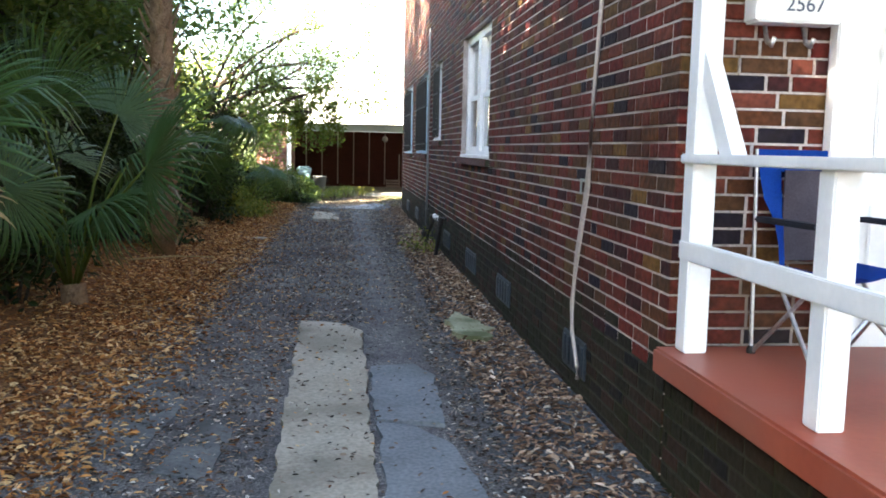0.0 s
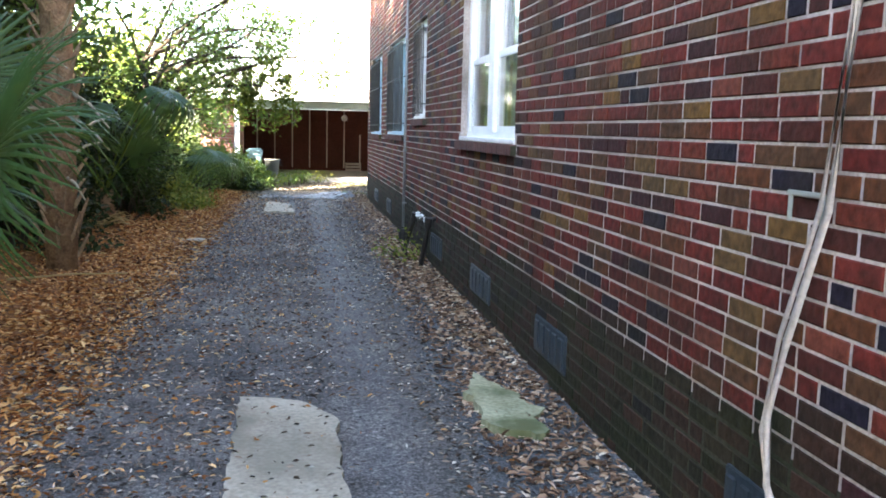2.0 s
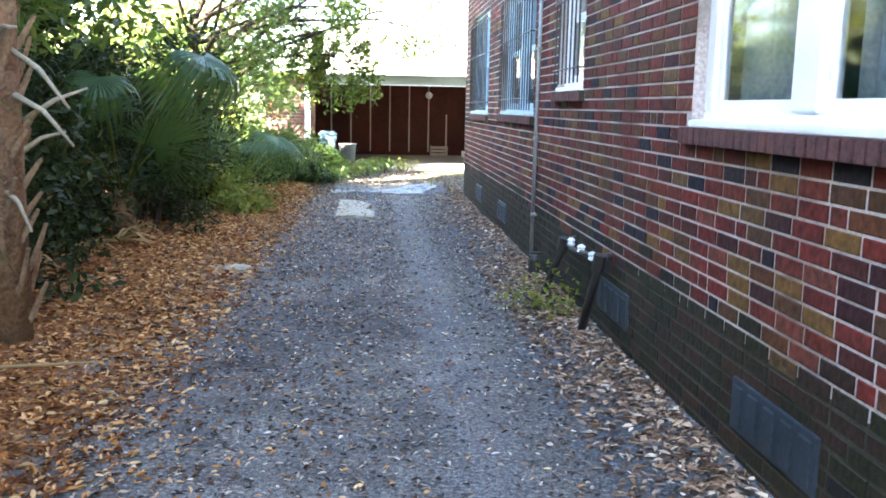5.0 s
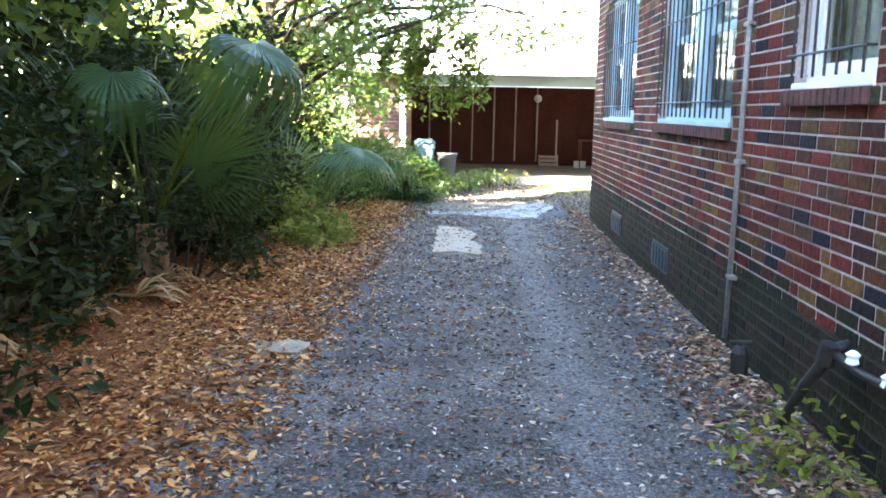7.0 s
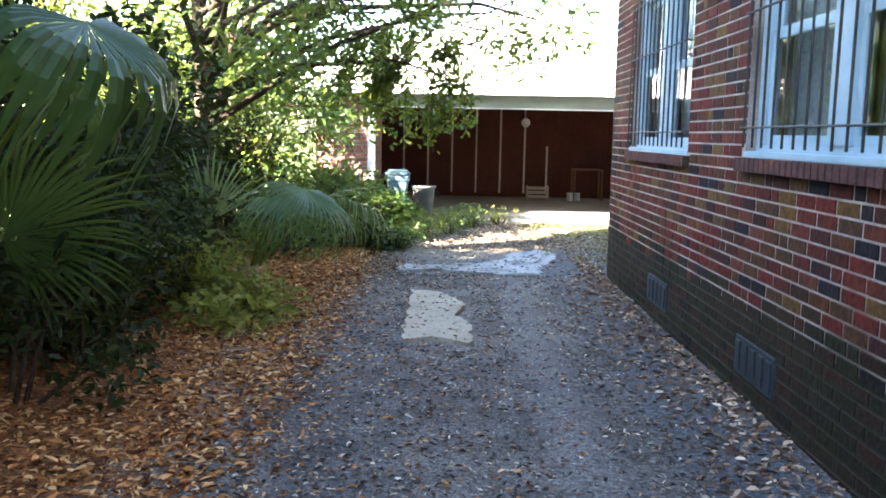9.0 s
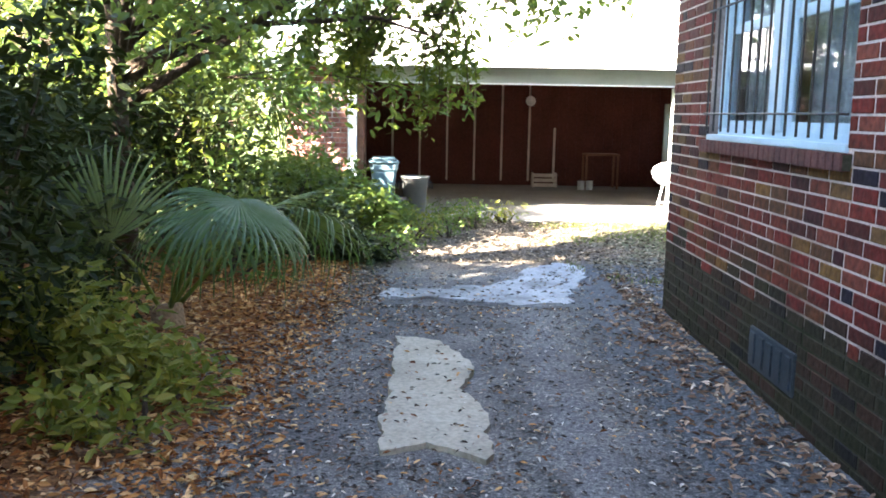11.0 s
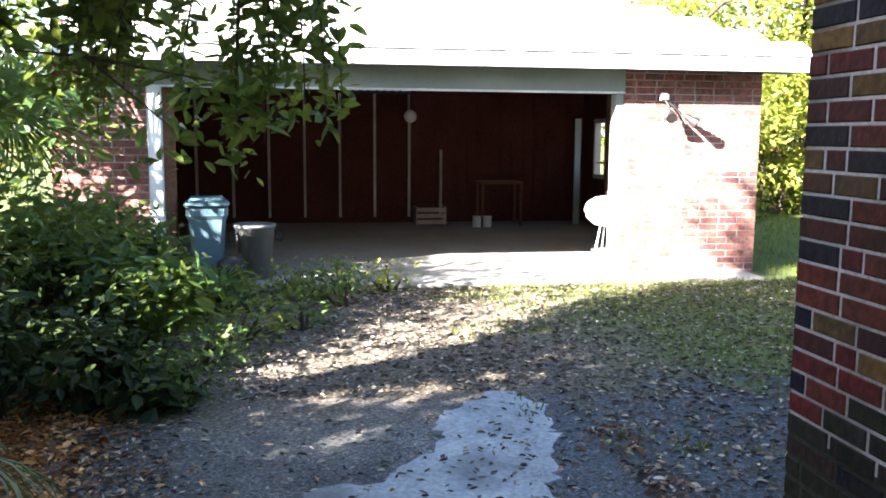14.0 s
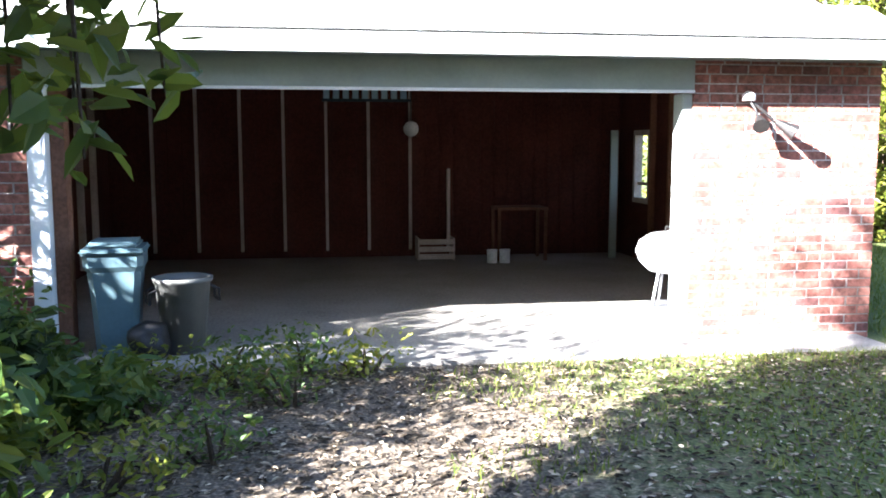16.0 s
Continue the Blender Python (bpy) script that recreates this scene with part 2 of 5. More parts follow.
# a smoother, paler wheel track, and dark stony earth along the foot of the wall
track = gn.new("ShaderNodeClamp")
gl.new(math_node("SUBTRACT", 1.0, math_node("MULTIPLY", math_node("ABSOLUTE", math_node("ADD", math_node("SUBTRACT", sep.outputs[0], 0.36), math_node("MULTIPLY", math_node("SUBTRACT", n_mid, 0.5), 0.5))), 4.5)), track.inputs[0])
earth = gn.new("ShaderNodeClamp")
gl.new(math_node("MULTIPLY", math_node("ADD", math_node("SUBTRACT", sep.outputs[0], 0.72), math_node("MULTIPLY", wob, 0.6)), 5.0), earth.inputs[0])
drive = mix(gn, gl, math_node("MULTIPLY", track.outputs[0], 0.45), drive, (0.18, 0.175, 0.175))
drive = mix(gn, gl, math_node("MULTIPLY", earth.outputs[0], 0.8), drive, (0.072, 0.080, 0.088))
drive = mix(gn, gl, 0.75, drive, ramp(gn, gl, n_fine, [(0.36, (0.35, 0.34, 0.35)), (0.5, (0.9, 0.9, 0.9)), (0.62, (1.3, 1.28, 1.25)), (0.72, (2.6, 2.5, 2.4))]), "MULTIPLY")
drive = mix(gn, gl, 0.7, drive, ramp(gn, gl, n_grit, [(0.38, (0.35, 0.35, 0.36)), (0.55, (1.1, 1.1, 1.1)), (0.68, (2.3, 2.25, 2.2))]), "MULTIPLY")
litter = ramp(gn, gl, n_fine, [(0.3, (0.05, 0.022, 0.009)), (0.5, (0.17, 0.075, 0.025)), (0.7, (0.33, 0.17, 0.065))])
mulch = ramp(gn, gl, n_fine, [(0.3, (0.04, 0.032, 0.026)), (0.5, (0.10, 0.08, 0.06)), (0.7, (0.24, 0.19, 0.14))])
green = gn.new("ShaderNodeClamp")
gl.new(math_node("MULTIPLY", math_node("ADD", math_node("SUBTRACT", math_node("ABSOLUTE", math_node("SUBTRACT", sep.outputs[0], 0.3)), 1.1), wob), 1.0), green.inputs[0])
grassc = mix(gn, gl, green.outputs[0], mulch, ramp(gn, gl, n_fine, [(0.3, (0.04, 0.05, 0.015)), (0.5, (0.08, 0.10, 0.03)), (0.7, (0.15, 0.15, 0.06))]))
left = math_node("MULTIPLY", math_node("ADD", math_node("ADD", sep.outputs[0], 1.35), wob), -2.2)
leftm = gn.new("ShaderNodeClamp")
gl.new(left, leftm.inputs[0])
back = gn.new("ShaderNodeClamp")
gl.new(math_node("MULTIPLY", math_node("ADD", math_node("SUBTRACT", sep.outputs[1], 22.3), wob), 1.5), back.inputs[0])
far_left = gn.new("ShaderNodeClamp")
gl.new(math_node("ADD", math_node("MULTIPLY", sep.outputs[0], -0.8), -3.2), far_left.inputs[0])
litter = mix(gn, gl, far_left.outputs[0], litter, (0.05, 0.06, 0.02))
gl.new(mix(gn, gl, back.outputs[0], mix(gn, gl, leftm.outputs[0], drive, litter), grassc), gb.inputs["Base Color"])
gb.inputs["Roughness"].default_value, gb.inputs["Specular IOR Level"].default_value = 0.9, 0.15
bump(gn, gl, gb, n_fine, 0.6, 0.02)


# ---- mesh helpers ----
def part(name, bm, material, parent=None, label="", smooth=False):
    me = bpy.data.meshes.new(name)
    bm.to_mesh(me)
    bm.free()
    if material:
        me.materials.append(material)
    if smooth:
        for p in me.polygons:
            p.use_smooth = True
    ob = new(name, me)
    ob.parent = parent
    if label:
        tagged(ob, label)
    return ob


def raw(name, verts, faces, material, parent=None, label="", smooth=False):
    me = bpy.data.meshes.new(name)
    me.from_pydata(verts, [], faces)
    me.materials.append(material)
    if smooth:
        me.polygons.foreach_set("use_smooth", [True] * len(me.polygons))
    ob = new(name, me)
    ob.parent = parent
    if label:
        tagged(ob, label)
    return ob


def thing(name, label, category, at=(0, 0, 0), group="", kind=""):
    ob = new(name)
    ob.location = at
    ob.empty_display_size = 0.1
    return tagged(ob, label, category, group, kind)


def box(x0, x1, y0, y1, z0, z1, bevel=0.0, bm=None):
    bm = bm or bmesh.new()
    r = bmesh.ops.create_cube(bm, size=1, matrix=Matrix.LocRotScale(((x0 + x1) / 2, (y0 + y1) / 2, (z0 + z1) / 2), None, (x1 - x0, y1 - y0, z1 - z0)))
    if bevel:
        bmesh.ops.bevel(bm, geom=list({e for v in r["verts"] for e in v.link_edges}), offset=bevel, segments=2, affect="EDGES")
    return bm


def tube(points, radius, sides=8, bm=None, r_end=None):
    """A round bar along points, capped; it may taper."""
    bm = bm or bmesh.new()
    pts = [Vector(p) for p in points]
    rings = []
    for i, p in enumerate(pts):
        d = (pts[min(i + 1, len(pts) - 1)] - pts[max(i - 1, 0)]).normalized()
        a = d.orthogonal().normalized() if abs(d.z) > 0.99 else d.cross(Vector((0, 0, 1))).normalized()
        b = d.cross(a)
        r = radius if r_end is None else radius + (r_end - radius) * i / (len(pts) - 1)
        rings.append([bm.verts.new(p + r * (math.cos(k * math.tau / sides) * a + math.sin(k * math.tau / sides) * b)) for k in range(sides)])
    for q, s in zip(rings, rings[1:]):
        for k in range(sides):
            bm.faces.new((q[k], q[(k + 1) % sides], s[(k + 1) % sides], s[k]))
    bm.faces.new(rings[0][::-1]), bm.faces.new(rings[-1])
    return bm


def lathe(profile, sides=20, at=(0, 0, 0), bm=None):
    bm = bm or bmesh.new()
    rings = [[bm.verts.new((at[0] + r * math.cos(k * math.tau / sides), at[1] + r * math.sin(k * math.tau / sides), at[2] + z)) for k in range(sides)] for r, z in profile]
    for q, s in zip(rings, rings[1:]):
        for k in range(sides):
            bm.faces.new((q[k], q[(k + 1) % sides], s[(k + 1) % sides], s[k]))
    bm.faces.new(rings[0][::-1]), bm.faces.new(rings[-1])
    return bm


def ragged_slab(name, outline, z, depth, material, label, rough=0.016):
    """A broken concrete slab with a ragged outline."""
    pts = []
    for (x0, y0), (x1, y1) in zip(outline, outline[1:] + outline[:1]):
        k = max(1, int(math.hypot(x1 - x0, y1 - y0) / 0.05))
        for i in range(k):
            f = i / k
            x, y = x0 + f * (x1 - x0), y0 + f * (y1 - y0)
            pts.append((x + rough * (1.4 * noise.noise((x * 5, y * 5, 1)) + noise.noise((x * 17, y * 17, 2))), y + rough * (1.4 * noise.noise((x * 5, y * 5, 7)) + noise.noise((x * 17, y * 17, 9)))))
    bm = bmesh.new()
    top = [bm.verts.new((x, y, z)) for x, y in pts]
    low = [bm.verts.new((x * 1.0, y, z - depth)) for x, y in pts]
    bm.faces.new(top)
    for i in range(len(pts)):
        j = (i + 1) % len(pts)
        bm.faces.new((top[i], low[i], low[j], top[j]))
    bmesh.ops.recalc_face_normals(bm, faces=bm.faces)
    bmesh.ops.triangulate(bm, faces=[f for f in bm.faces if len(f.verts) > 4])
    return tagged(part(name, bm, material), label, "concrete slab", "broken slabs in the drive")


def ground_z(x, y):
    """Gentle unevenness; a little higher under the leaf litter and by the wall."""
    h = 0.016 * noise.noise((x * 0.5, y * 0.5, 3)) + 0.012 * noise.noise((x * 2.1, y * 2.1, 5))
    h += 0.10 * min(1, max(0, (-1.3 - x) / 2)) + 0.05 * min(1, max(0, (x - 0.8) / 0.6))
    h *= min(1, max(0, (26.4 - y) / 1.0))
    return h


def on_slab(x, y):
    return (-0.36 < x < 0.62 and y < 7.3) or (-0.62 < x < -0.05 and 17.6 < y < 19.8) or (-0.8 < x < 1.2 and 20.7 < y < 22.8)


def leaf_z(x, y):
    """Where a fallen leaf lies: on the ground, or now and then on the slabs; most blow off them."""
    if not on_slab(x, y):
        return ground_z(x, y) + 0.011
    return 0.034 if random.random() < 0.16 else -0.05


# ---- ground: one sheet to the horizon ----
def axis(lo, hi, step, far):
    return [-far, -60, -25] + [lo + i * step for i in range(int((hi - lo) / step) + 1)] + [hi + 25, hi + 60, far]


gx, gy = axis(-7, 8, 0.2, 1500), axis(-6, 36, 0.2, 1500)
raw("ground", [(x, y, ground_z(x, y) if abs(x) < 9 and -7 < y < 37 else 0.0) for y in gy for x in gx],
    [(j * len(gx) + i, j * len(gx) + i + 1, (j + 1) * len(gx) + i + 1, (j + 1) * len(gx) + i) for j in range(len(gy) - 1) for i in range(len(gx) - 1)], M_GROUND, smooth=True)
tagged(bpy.data.objects["ground"], "worn dark drive with leaf litter and patchy grass", "ground", kind="structure")

ragged_slab("concrete_slab", [(-0.26, -2), (0.16, -2), (0.16, 6.9), (0.02, 7.15), (-0.15, 7.25), (-0.34, 7.3), (-0.30, 3.5)], 0.03, 0.08, M_CONC, "long pale concrete strip with a broken end")
ragged_slab("concrete_slab", [(0.185, 4.6), (0.56, 4.5), (0.60, 5.5), (0.50, 5.8), (0.20, 5.75)], 0.028, 0.08, M_CONC_G, "grey cracked concrete slab beside the pale strip")
ragged_slab("concrete_slab", [(0.20, -2), (0.60, -2), (0.62, 3.6), (0.56, 4.2), (0.40, 4.48), (0.20, 4.56)], 0.024, 0.08, M_CONC_G, "grey concrete slab with a crack across it")
ragged_slab("concrete_slab", [(0.93, 6.6), (1.15, 6.5), (1.2, 6.9), (1.1, 7.3), (1.0, 7.6), (0.9, 7.2)], 0.05, 0.08, M_CONC_Y, "mossy yellowish concrete piece among leaves", 0.05)
ragged_slab("concrete_slab", [(-0.60, 17.7), (-0.36, 17.8), (-0.1, 17.6), (-0.08, 18.2), (-0.2, 18.6), (-0.1, 19.0), (-0.3, 19.6), (-0.6, 19.7)], 0.03, 0.08, M_CONC, "pale broken concrete patch in the drive", 0.03)
ragged_slab("concrete_slab", [(-0.8, 20.95), (-0.2, 20.9), (0.3, 20.75), (0.66, 20.75), (0.9, 21.5), (1.16, 22.5), (0.9, 22.75), (0.55, 22.4), (0.45, 21.9), (0.1, 21.5), (-0.3, 21.35), (-0.75, 21.3)], 0.03, 0.08, M_CONC_P, "blue-grey broken concrete slab near the garage", 0.07)
ragged_slab("concrete_slab", [(-1.25, 4.3), (-0.95, 4.25), (-0.9, 5.0), (-1.05, 5.6), (-1.3, 5.4)], 0.012, 0.08, M_CONC_D, "grey concrete piece at the edge of the litter")
ragged_slab("concrete_slab", [(-0.85, 3.9), (-0.6, 3.8), (-0.55, 4.5), (-0.75, 4.7)], 0.010, 0.08, M_CONC_D, "small grey concrete piece in the drive")

ragged_slab("concrete_slab", [(-1.66, 13.96), (-1.24, 13.93), (-1.22, 14.18), (-1.54, 14.28)], 0.016, 0.08, M_CONC, "brownish concrete lump half under the leaves", 0.04)

# ---- the brick house ----
WX, Y0, Y1, TOP = 1.40, 3.55, 20.55, 5.2
COURSE, BLEN, JOINT = 0.073, 0.222, 0.014
# openings in the side wall: y from, y to, sill, head
OPEN = [(8.34, 10.31, 1.41, 2.78), (12.5, 13.4, 1.62, 2.78), (14.45, 16.53, 1.41, 2.78), (17.72, 19.66, 1.39, 2.78)]


def wall_with_openings(name, x0, x1, y0, y1, top, openings, material, label):
    """A wall along y, cut by its openings."""
    bm = bmesh.new()
    at = y0
    for a, b, lo, hi in openings:
        box(x0, x1, at, a, 0, top, bm=bm)
        box(x0, x1, a, b, 0, lo, bm=bm)
        box(x0, x1, a, b, hi, top, bm=bm)
        at = b
    box(x0, x1, at, y1, 0, top, bm=bm)
    return tagged(part(name, bm, material), label, "wall", kind="structure")


wall_side = wall_with_openings("wall_west", WX + 0.0045, WX + 0.26, Y0 + 0.012, Y1 - 0.012, TOP, OPEN, M_MORTAR, "dark red brick side wall with pale mortar")
tagged(part("wall_base", box(WX + 0.0025, WX + 0.0042, Y0 + 0.012, Y1 - 0.012, 0, 0.55), M_MORTAR_D, wall_side), "mossy mortar at the foot of the wall, darkened for shade")
wall_front = tagged(part("wall_front", box(WX + 0.262, 9, Y0 + 0.0045, Y0 + 0.25, 0, TOP), M_MORTAR), "dark red brick front wall behind the porch", "wall", kind="structure")
wall_back = tagged(part("wall_back", box(WX + 0.262, 9, Y1 - 0.25, Y1 - 0.0045, 0, TOP), M_MORTAR), "dark red brick back wall", "wall", kind="structure")
tagged(part("wall_east", box(9.002, 9.25, Y0, Y1, 0, TOP), M_PLASTER), "plain far side wall of the house", "wall", kind="structure")
tagged(part("ceiling", box(WX + 0.262, 9, Y0 + 0.252, Y1 - 0.252, 2.9, 3.0), M_PLASTER), "plain ceiling inside the house", "ceiling", kind="structure")
bm = bmesh.new()
e = [bm.verts.new(p) for p in ((WX - 0.45, Y0 - 0.4, TOP), (9.6, Y0 - 0.4, TOP), (9.6, Y1 + 0.4, TOP), (WX - 0.45, Y1 + 0.4, TOP))]
rdg = [bm.verts.new(p) for p in ((5.2, Y0 + 3.5, TOP + 1.9), (5.2, Y1 - 3.5, TOP + 1.9))]
for f in ((e[0], e[1], rdg[0]), (e[1], e[2], rdg[1], rdg[0]), (e[2], e[3], rdg[1]), (e[3], e[0], rdg[0], rdg[1]), (e[3], e[2], e[1], e[0])):
    bm.faces.new(f)
tagged(part("roof", bm, M_ROOF), "pale shingled hip roof of the brick house", "roof", kind="structure")

# bricks --------------------------------------------------------------
BV = 0.004


def brick_shape(l, h, d):
    """A worn brick face with chamfered edges; x is out of the wall (towards -x), y along, z up."""
    v = [(d, 0, 0), (d, l, 0), (d, l, h), (d, 0, h), (BV, 0, 0), (BV, l, 0), (BV, l, h), (BV, 0, h), (0, BV, BV), (0, l - BV, BV), (0, l - BV, h - BV), (0, BV, h - BV)]
    f = []
    for a, b in ((0, 4), (4, 8)):
        for i in range(4):
            j = (i + 1) % 4
            f.append((a + i, b + i, b + j, a + j))
    f.append((8, 11, 10, 9))
    return v, f


def brick_layout(y0, y1, z0, z1, openings, rnd, blen=BLEN, course=COURSE):
    """Running bond with some half bricks, cut at the openings."""
    out = []
    row = 0
    z = z0
    while z < z1 - 0.02:
        h = min(course, z1 - z) - 0.0105
        spans = [(y0, y1)]
        for a, b, lo, hi in openings:
            if z + h > lo - 0.02 and z < hi:
                ext = 0.06 if z < lo else 0
                spans = [s for p, q in spans for s in ((p, min(q, a - ext)), (max(p, b + ext), q)) if s[1] - s[0] > 0.03]
        for p, q in spans:
            y = p - (0.5 * blen if row % 2 and p == y0 else 0)
            while y < q - 0.02:
                l = blen * rnd.uniform(0.96, 1.04) if rnd.random() > 0.12 else blen / 2
                a, b = max(y, p), min(y + l, q)
                if q - b < 0.05:
                    b = q
                if b - a > 0.03:
                    out.append((a + JOINT / 2, z, b - a - JOINT, h))
                y = max(b, y + l)
        z += course
        row += 1
    return out


def lay(wall, bricks, place, near, mats_near, mats_joined, moss_top):
    """Bricks for which near() holds are parts of their own; the rest are joined."""
    shapes = {}
    joined = {0: ([], []), 1: ([], [])}
    for y, z, l, h in bricks:
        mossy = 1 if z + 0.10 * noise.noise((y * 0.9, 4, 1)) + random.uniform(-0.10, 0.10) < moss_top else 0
        out = random.uniform(-0.0015, 0.0012)
        m = place(y, z, out)
        if near(y, z):
            key = (round(l, 2), round(h, 3), mossy)
            if key not in shapes:
                v, f = brick_shape(key[0], key[1], 0.02)
                me = bpy.data.meshes.new("brick")
                me.from_pydata(v, [], f)
                me.materials.append(mats_near[mossy])
                shapes[key] = me
            ob = new("brick", shapes[key])
            ob.parent = wall
            ob.matrix_local = m
        else:
            v, f = brick_shape(l, h, 0.02)
            jv, jf = joined[mossy]
            k = len(jv)
            jv.extend((m @ Vector(p))[:] for p in v)
            jf.extend(tuple(i + k for i in q) for q in f)
    for mossy, (jv, jf) in joined.items():
        if jv:
            tagged(raw("brickwork", jv, jf, mats_joined[mossy], wall), kind="stuff")


def window(name, y0, y1, z0, z1, paint, label, bars=False, sashes=2):
    w = thing(name, label, "window", kind="structure")
    x = WX + 0.06
    fw = 0.10
    bm = box(x, x + 0.08, y0, y1, z0, z0 + 0.07, 0.006)
    for a, b in ((y0, y0 + fw), (y1 - fw, y1)):
        box(x, x + 0.08, a, b, z0 + 0.07, z1, 0.006, bm)
    box(x, x + 0.08, y0 + fw, y1 - fw, z1 - fw, z1, 0.006, bm)
    part("window_frame", bm, paint, w)
    part("window_sill", box(WX - 0.01, x + 0.02, y0 - 0.01, y1 + 0.01, z0 - 0.005, z0 + 0.03, 0.005), paint, w)
    ya, yb = y0 + fw, y1 - fw
    if sashes == 2:
        c = (ya + yb) / 2
        part("mullion", box(x - 0.012, x + 0.085, c - 0.10, c + 0.10, z0 + 0.07, z1 - fw, 0.006), paint, w)
        spans = [(ya, c - 0.10), (c + 0.10, yb)]
    else:
        spans = [(ya, yb)]
    mid = (z0 + z1) / 2
    for a, b in spans:
        for lo, hi, dx in ((z0 + 0.07, mid, 0.02), (mid - 0.03, z1 - fw, 0.05)):
            bm = bmesh.new()
            s = 0.05
            box(x + dx, x + dx + 0.025, a, a + s, lo, hi, 0.003, bm), box(x + dx, x + dx + 0.025, b - s, b, lo, hi, 0.003, bm)
            box(x + dx, x + dx + 0.025, a + s, b - s, lo, lo + s, 0.003, bm), box(x + dx, x + dx + 0.025, a + s, b - s, hi - s, hi, 0.003, bm)
            part("sash", bm, paint, w)
            p = part("pane", box(x + dx + 0.010, x + dx + 0.014, a + s, b - s, lo + s, hi - s), M_GLASS, w)
            p.visible_shadow = False
        k = 26
        vs, fs = [], []
        for i in range(k + 1):
            yy = a + (b - a) * i / k
            xx = x + 0.15 + 0.018 * math.sin(i * 1.9)
            vs += [(xx, yy, z0 + 0.03), (xx + 0.004, yy, z1)]
        fs = [(2 * i, 2 * i + 2, 2 * i + 3, 2 * i + 1) for i in range(k)]
        raw("curtain", vs, fs, M_CURTAIN, w, "pale drawn curtain behind the glass", True)
    sill = thing("brick_sill", "projecting dark brick sill under a window", "window sill", kind="structure")
    a = y0 - 0.05
    while a < y1 + 0.04:
        b = min(a + 0.074, y1 + 0.05)
        part("brick", box(WX - 0.045 + random.uniform(-0.002, 0.002), WX + 0.07, a + 0.004, b - 0.004, z0 - 0.083, z0 - 0.006, 0.004), M_SILL, sill)
        a += 0.074
    part("mortar", box(WX - 0.036, WX + 0.07, y0 - 0.048, y1 + 0.048, z0 - 0.079, z0 - 0.012), M_MORTAR_D, sill)
    if bars:
        g = thing("window_bars", "black iron security bars fixed over a window", "window bars")
        k = max(3, round((y1 - y0) / 0.15))
        for i in range(k + 1):
            yy = y0 + 0.05 + (y1 - y0 - 0.1) * i / k
            part("bar", tube([(WX - 0.03, yy, z0 + 0.05), (WX - 0.03, yy, z1 - 0.1)], 0.007, 6), M_BLACK, g)
        for zz in (z0 + 0.16, (z0 + z1) / 2 + 0.1, z1 - 0.15):
            part("crossbar", tube([(WX + 0.0, y0 + 0.01, zz), (WX - 0.04, y0 + 0.012, zz), (WX - 0.04, y1 - 0.012, zz), (WX, y1 - 0.01, zz)], 0.007, 6), M_BLACK, g)


window("window_1", *OPEN[0], M_WHITE, "white wooden double window with drawn curtains")
window("window_2", *OPEN[1], M_WHITE, "narrow white window behind iron bars", True, 1)
window("window_3", *OPEN[2], M_BLUEW, "pale blue double window behind iron bars", True)
window("window_4", *OPEN[3], M_BLUEW, "pale blue double window behind iron bars", True)


def vent(y0, y1, z0=0.18, z1=0.40):
    v = thing("foundation_vent", "blue-grey metal foundation vent in mossy brick", "vent", group="vents along the house wall")
    bm = box(WX - 0.012, WX + 0.01, y0, y1, z0, z1, 0.004)
    part("plate", bm, M_VENT, v)
    k = 5
    for i in range(k):
        a = y0 + (y1 - y0) * (i + 0.18) / k
        b = y0 + (y1 - y0) * (i + 0.82) / k
        part("louvre", box(WX - 0.022, WX - 0.010, a, b, z0 + 0.025, z1 - 0.025, 0.004), M_VENT, v)


for a, b in ((4.75, 5.23), (7.02, 7.62), (8.91, 9.61), (11.12, 11.80), (15.86, 16.45), (18.05, 18.65)):
    vent(a, b)

# utility cable, conduit and meter pipes
c = thing("wall_cable", "pale cable hanging loosely down the brick wall", "cable")
part("cord", tube([(WX - 0.02, 4.66, 3.4), (WX - 0.02, 4.66, 2.3), (WX - 0.025, 4.70, 1.9), (WX - 0.025, 4.76, 1.3), (WX - 0.03, 4.90, 0.9), (WX - 0.03, 4.97, 0.65), (WX - 0.04, 4.93, 0.45), (WX - 0.05, 4.80, 0.33), (WX - 0.06, 4.72, 0.28), (WX - 0.05, 4.74, 0.2)], 0.012, 6), M_CABLE, c, smooth=True)
part("cord", tube([(WX - 0.02, 4.68, 3.4), (WX - 0.02, 4.675, 2.3), (WX - 0.025, 4.72, 1.9), (WX - 0.03, 4.79, 1.3), (WX - 0.03, 4.94, 0.9), (WX - 0.035, 4.99, 0.6), (WX - 0.05, 4.90, 0.42)], 0.008, 6), M_CABLE, c, smooth=True)
c = thing("conduit", "thin grey metal conduit running up the brick wall", "pipe")
part("pipe", tube([(WX - 0.025, 14.15, 0.12), (WX - 0.025, 14.12, 1.2), (WX - 0.025, 14.05, 3.4)], 0.017, 8), M_CONDUIT, c, smooth=True)
for zz in (0.5, 1.2, 2.0, 2.8):
    part("clip", box(WX - 0.045, WX, 14.06, 14.16, zz, zz + 0.025, 0.004), M_CONDUIT, c)

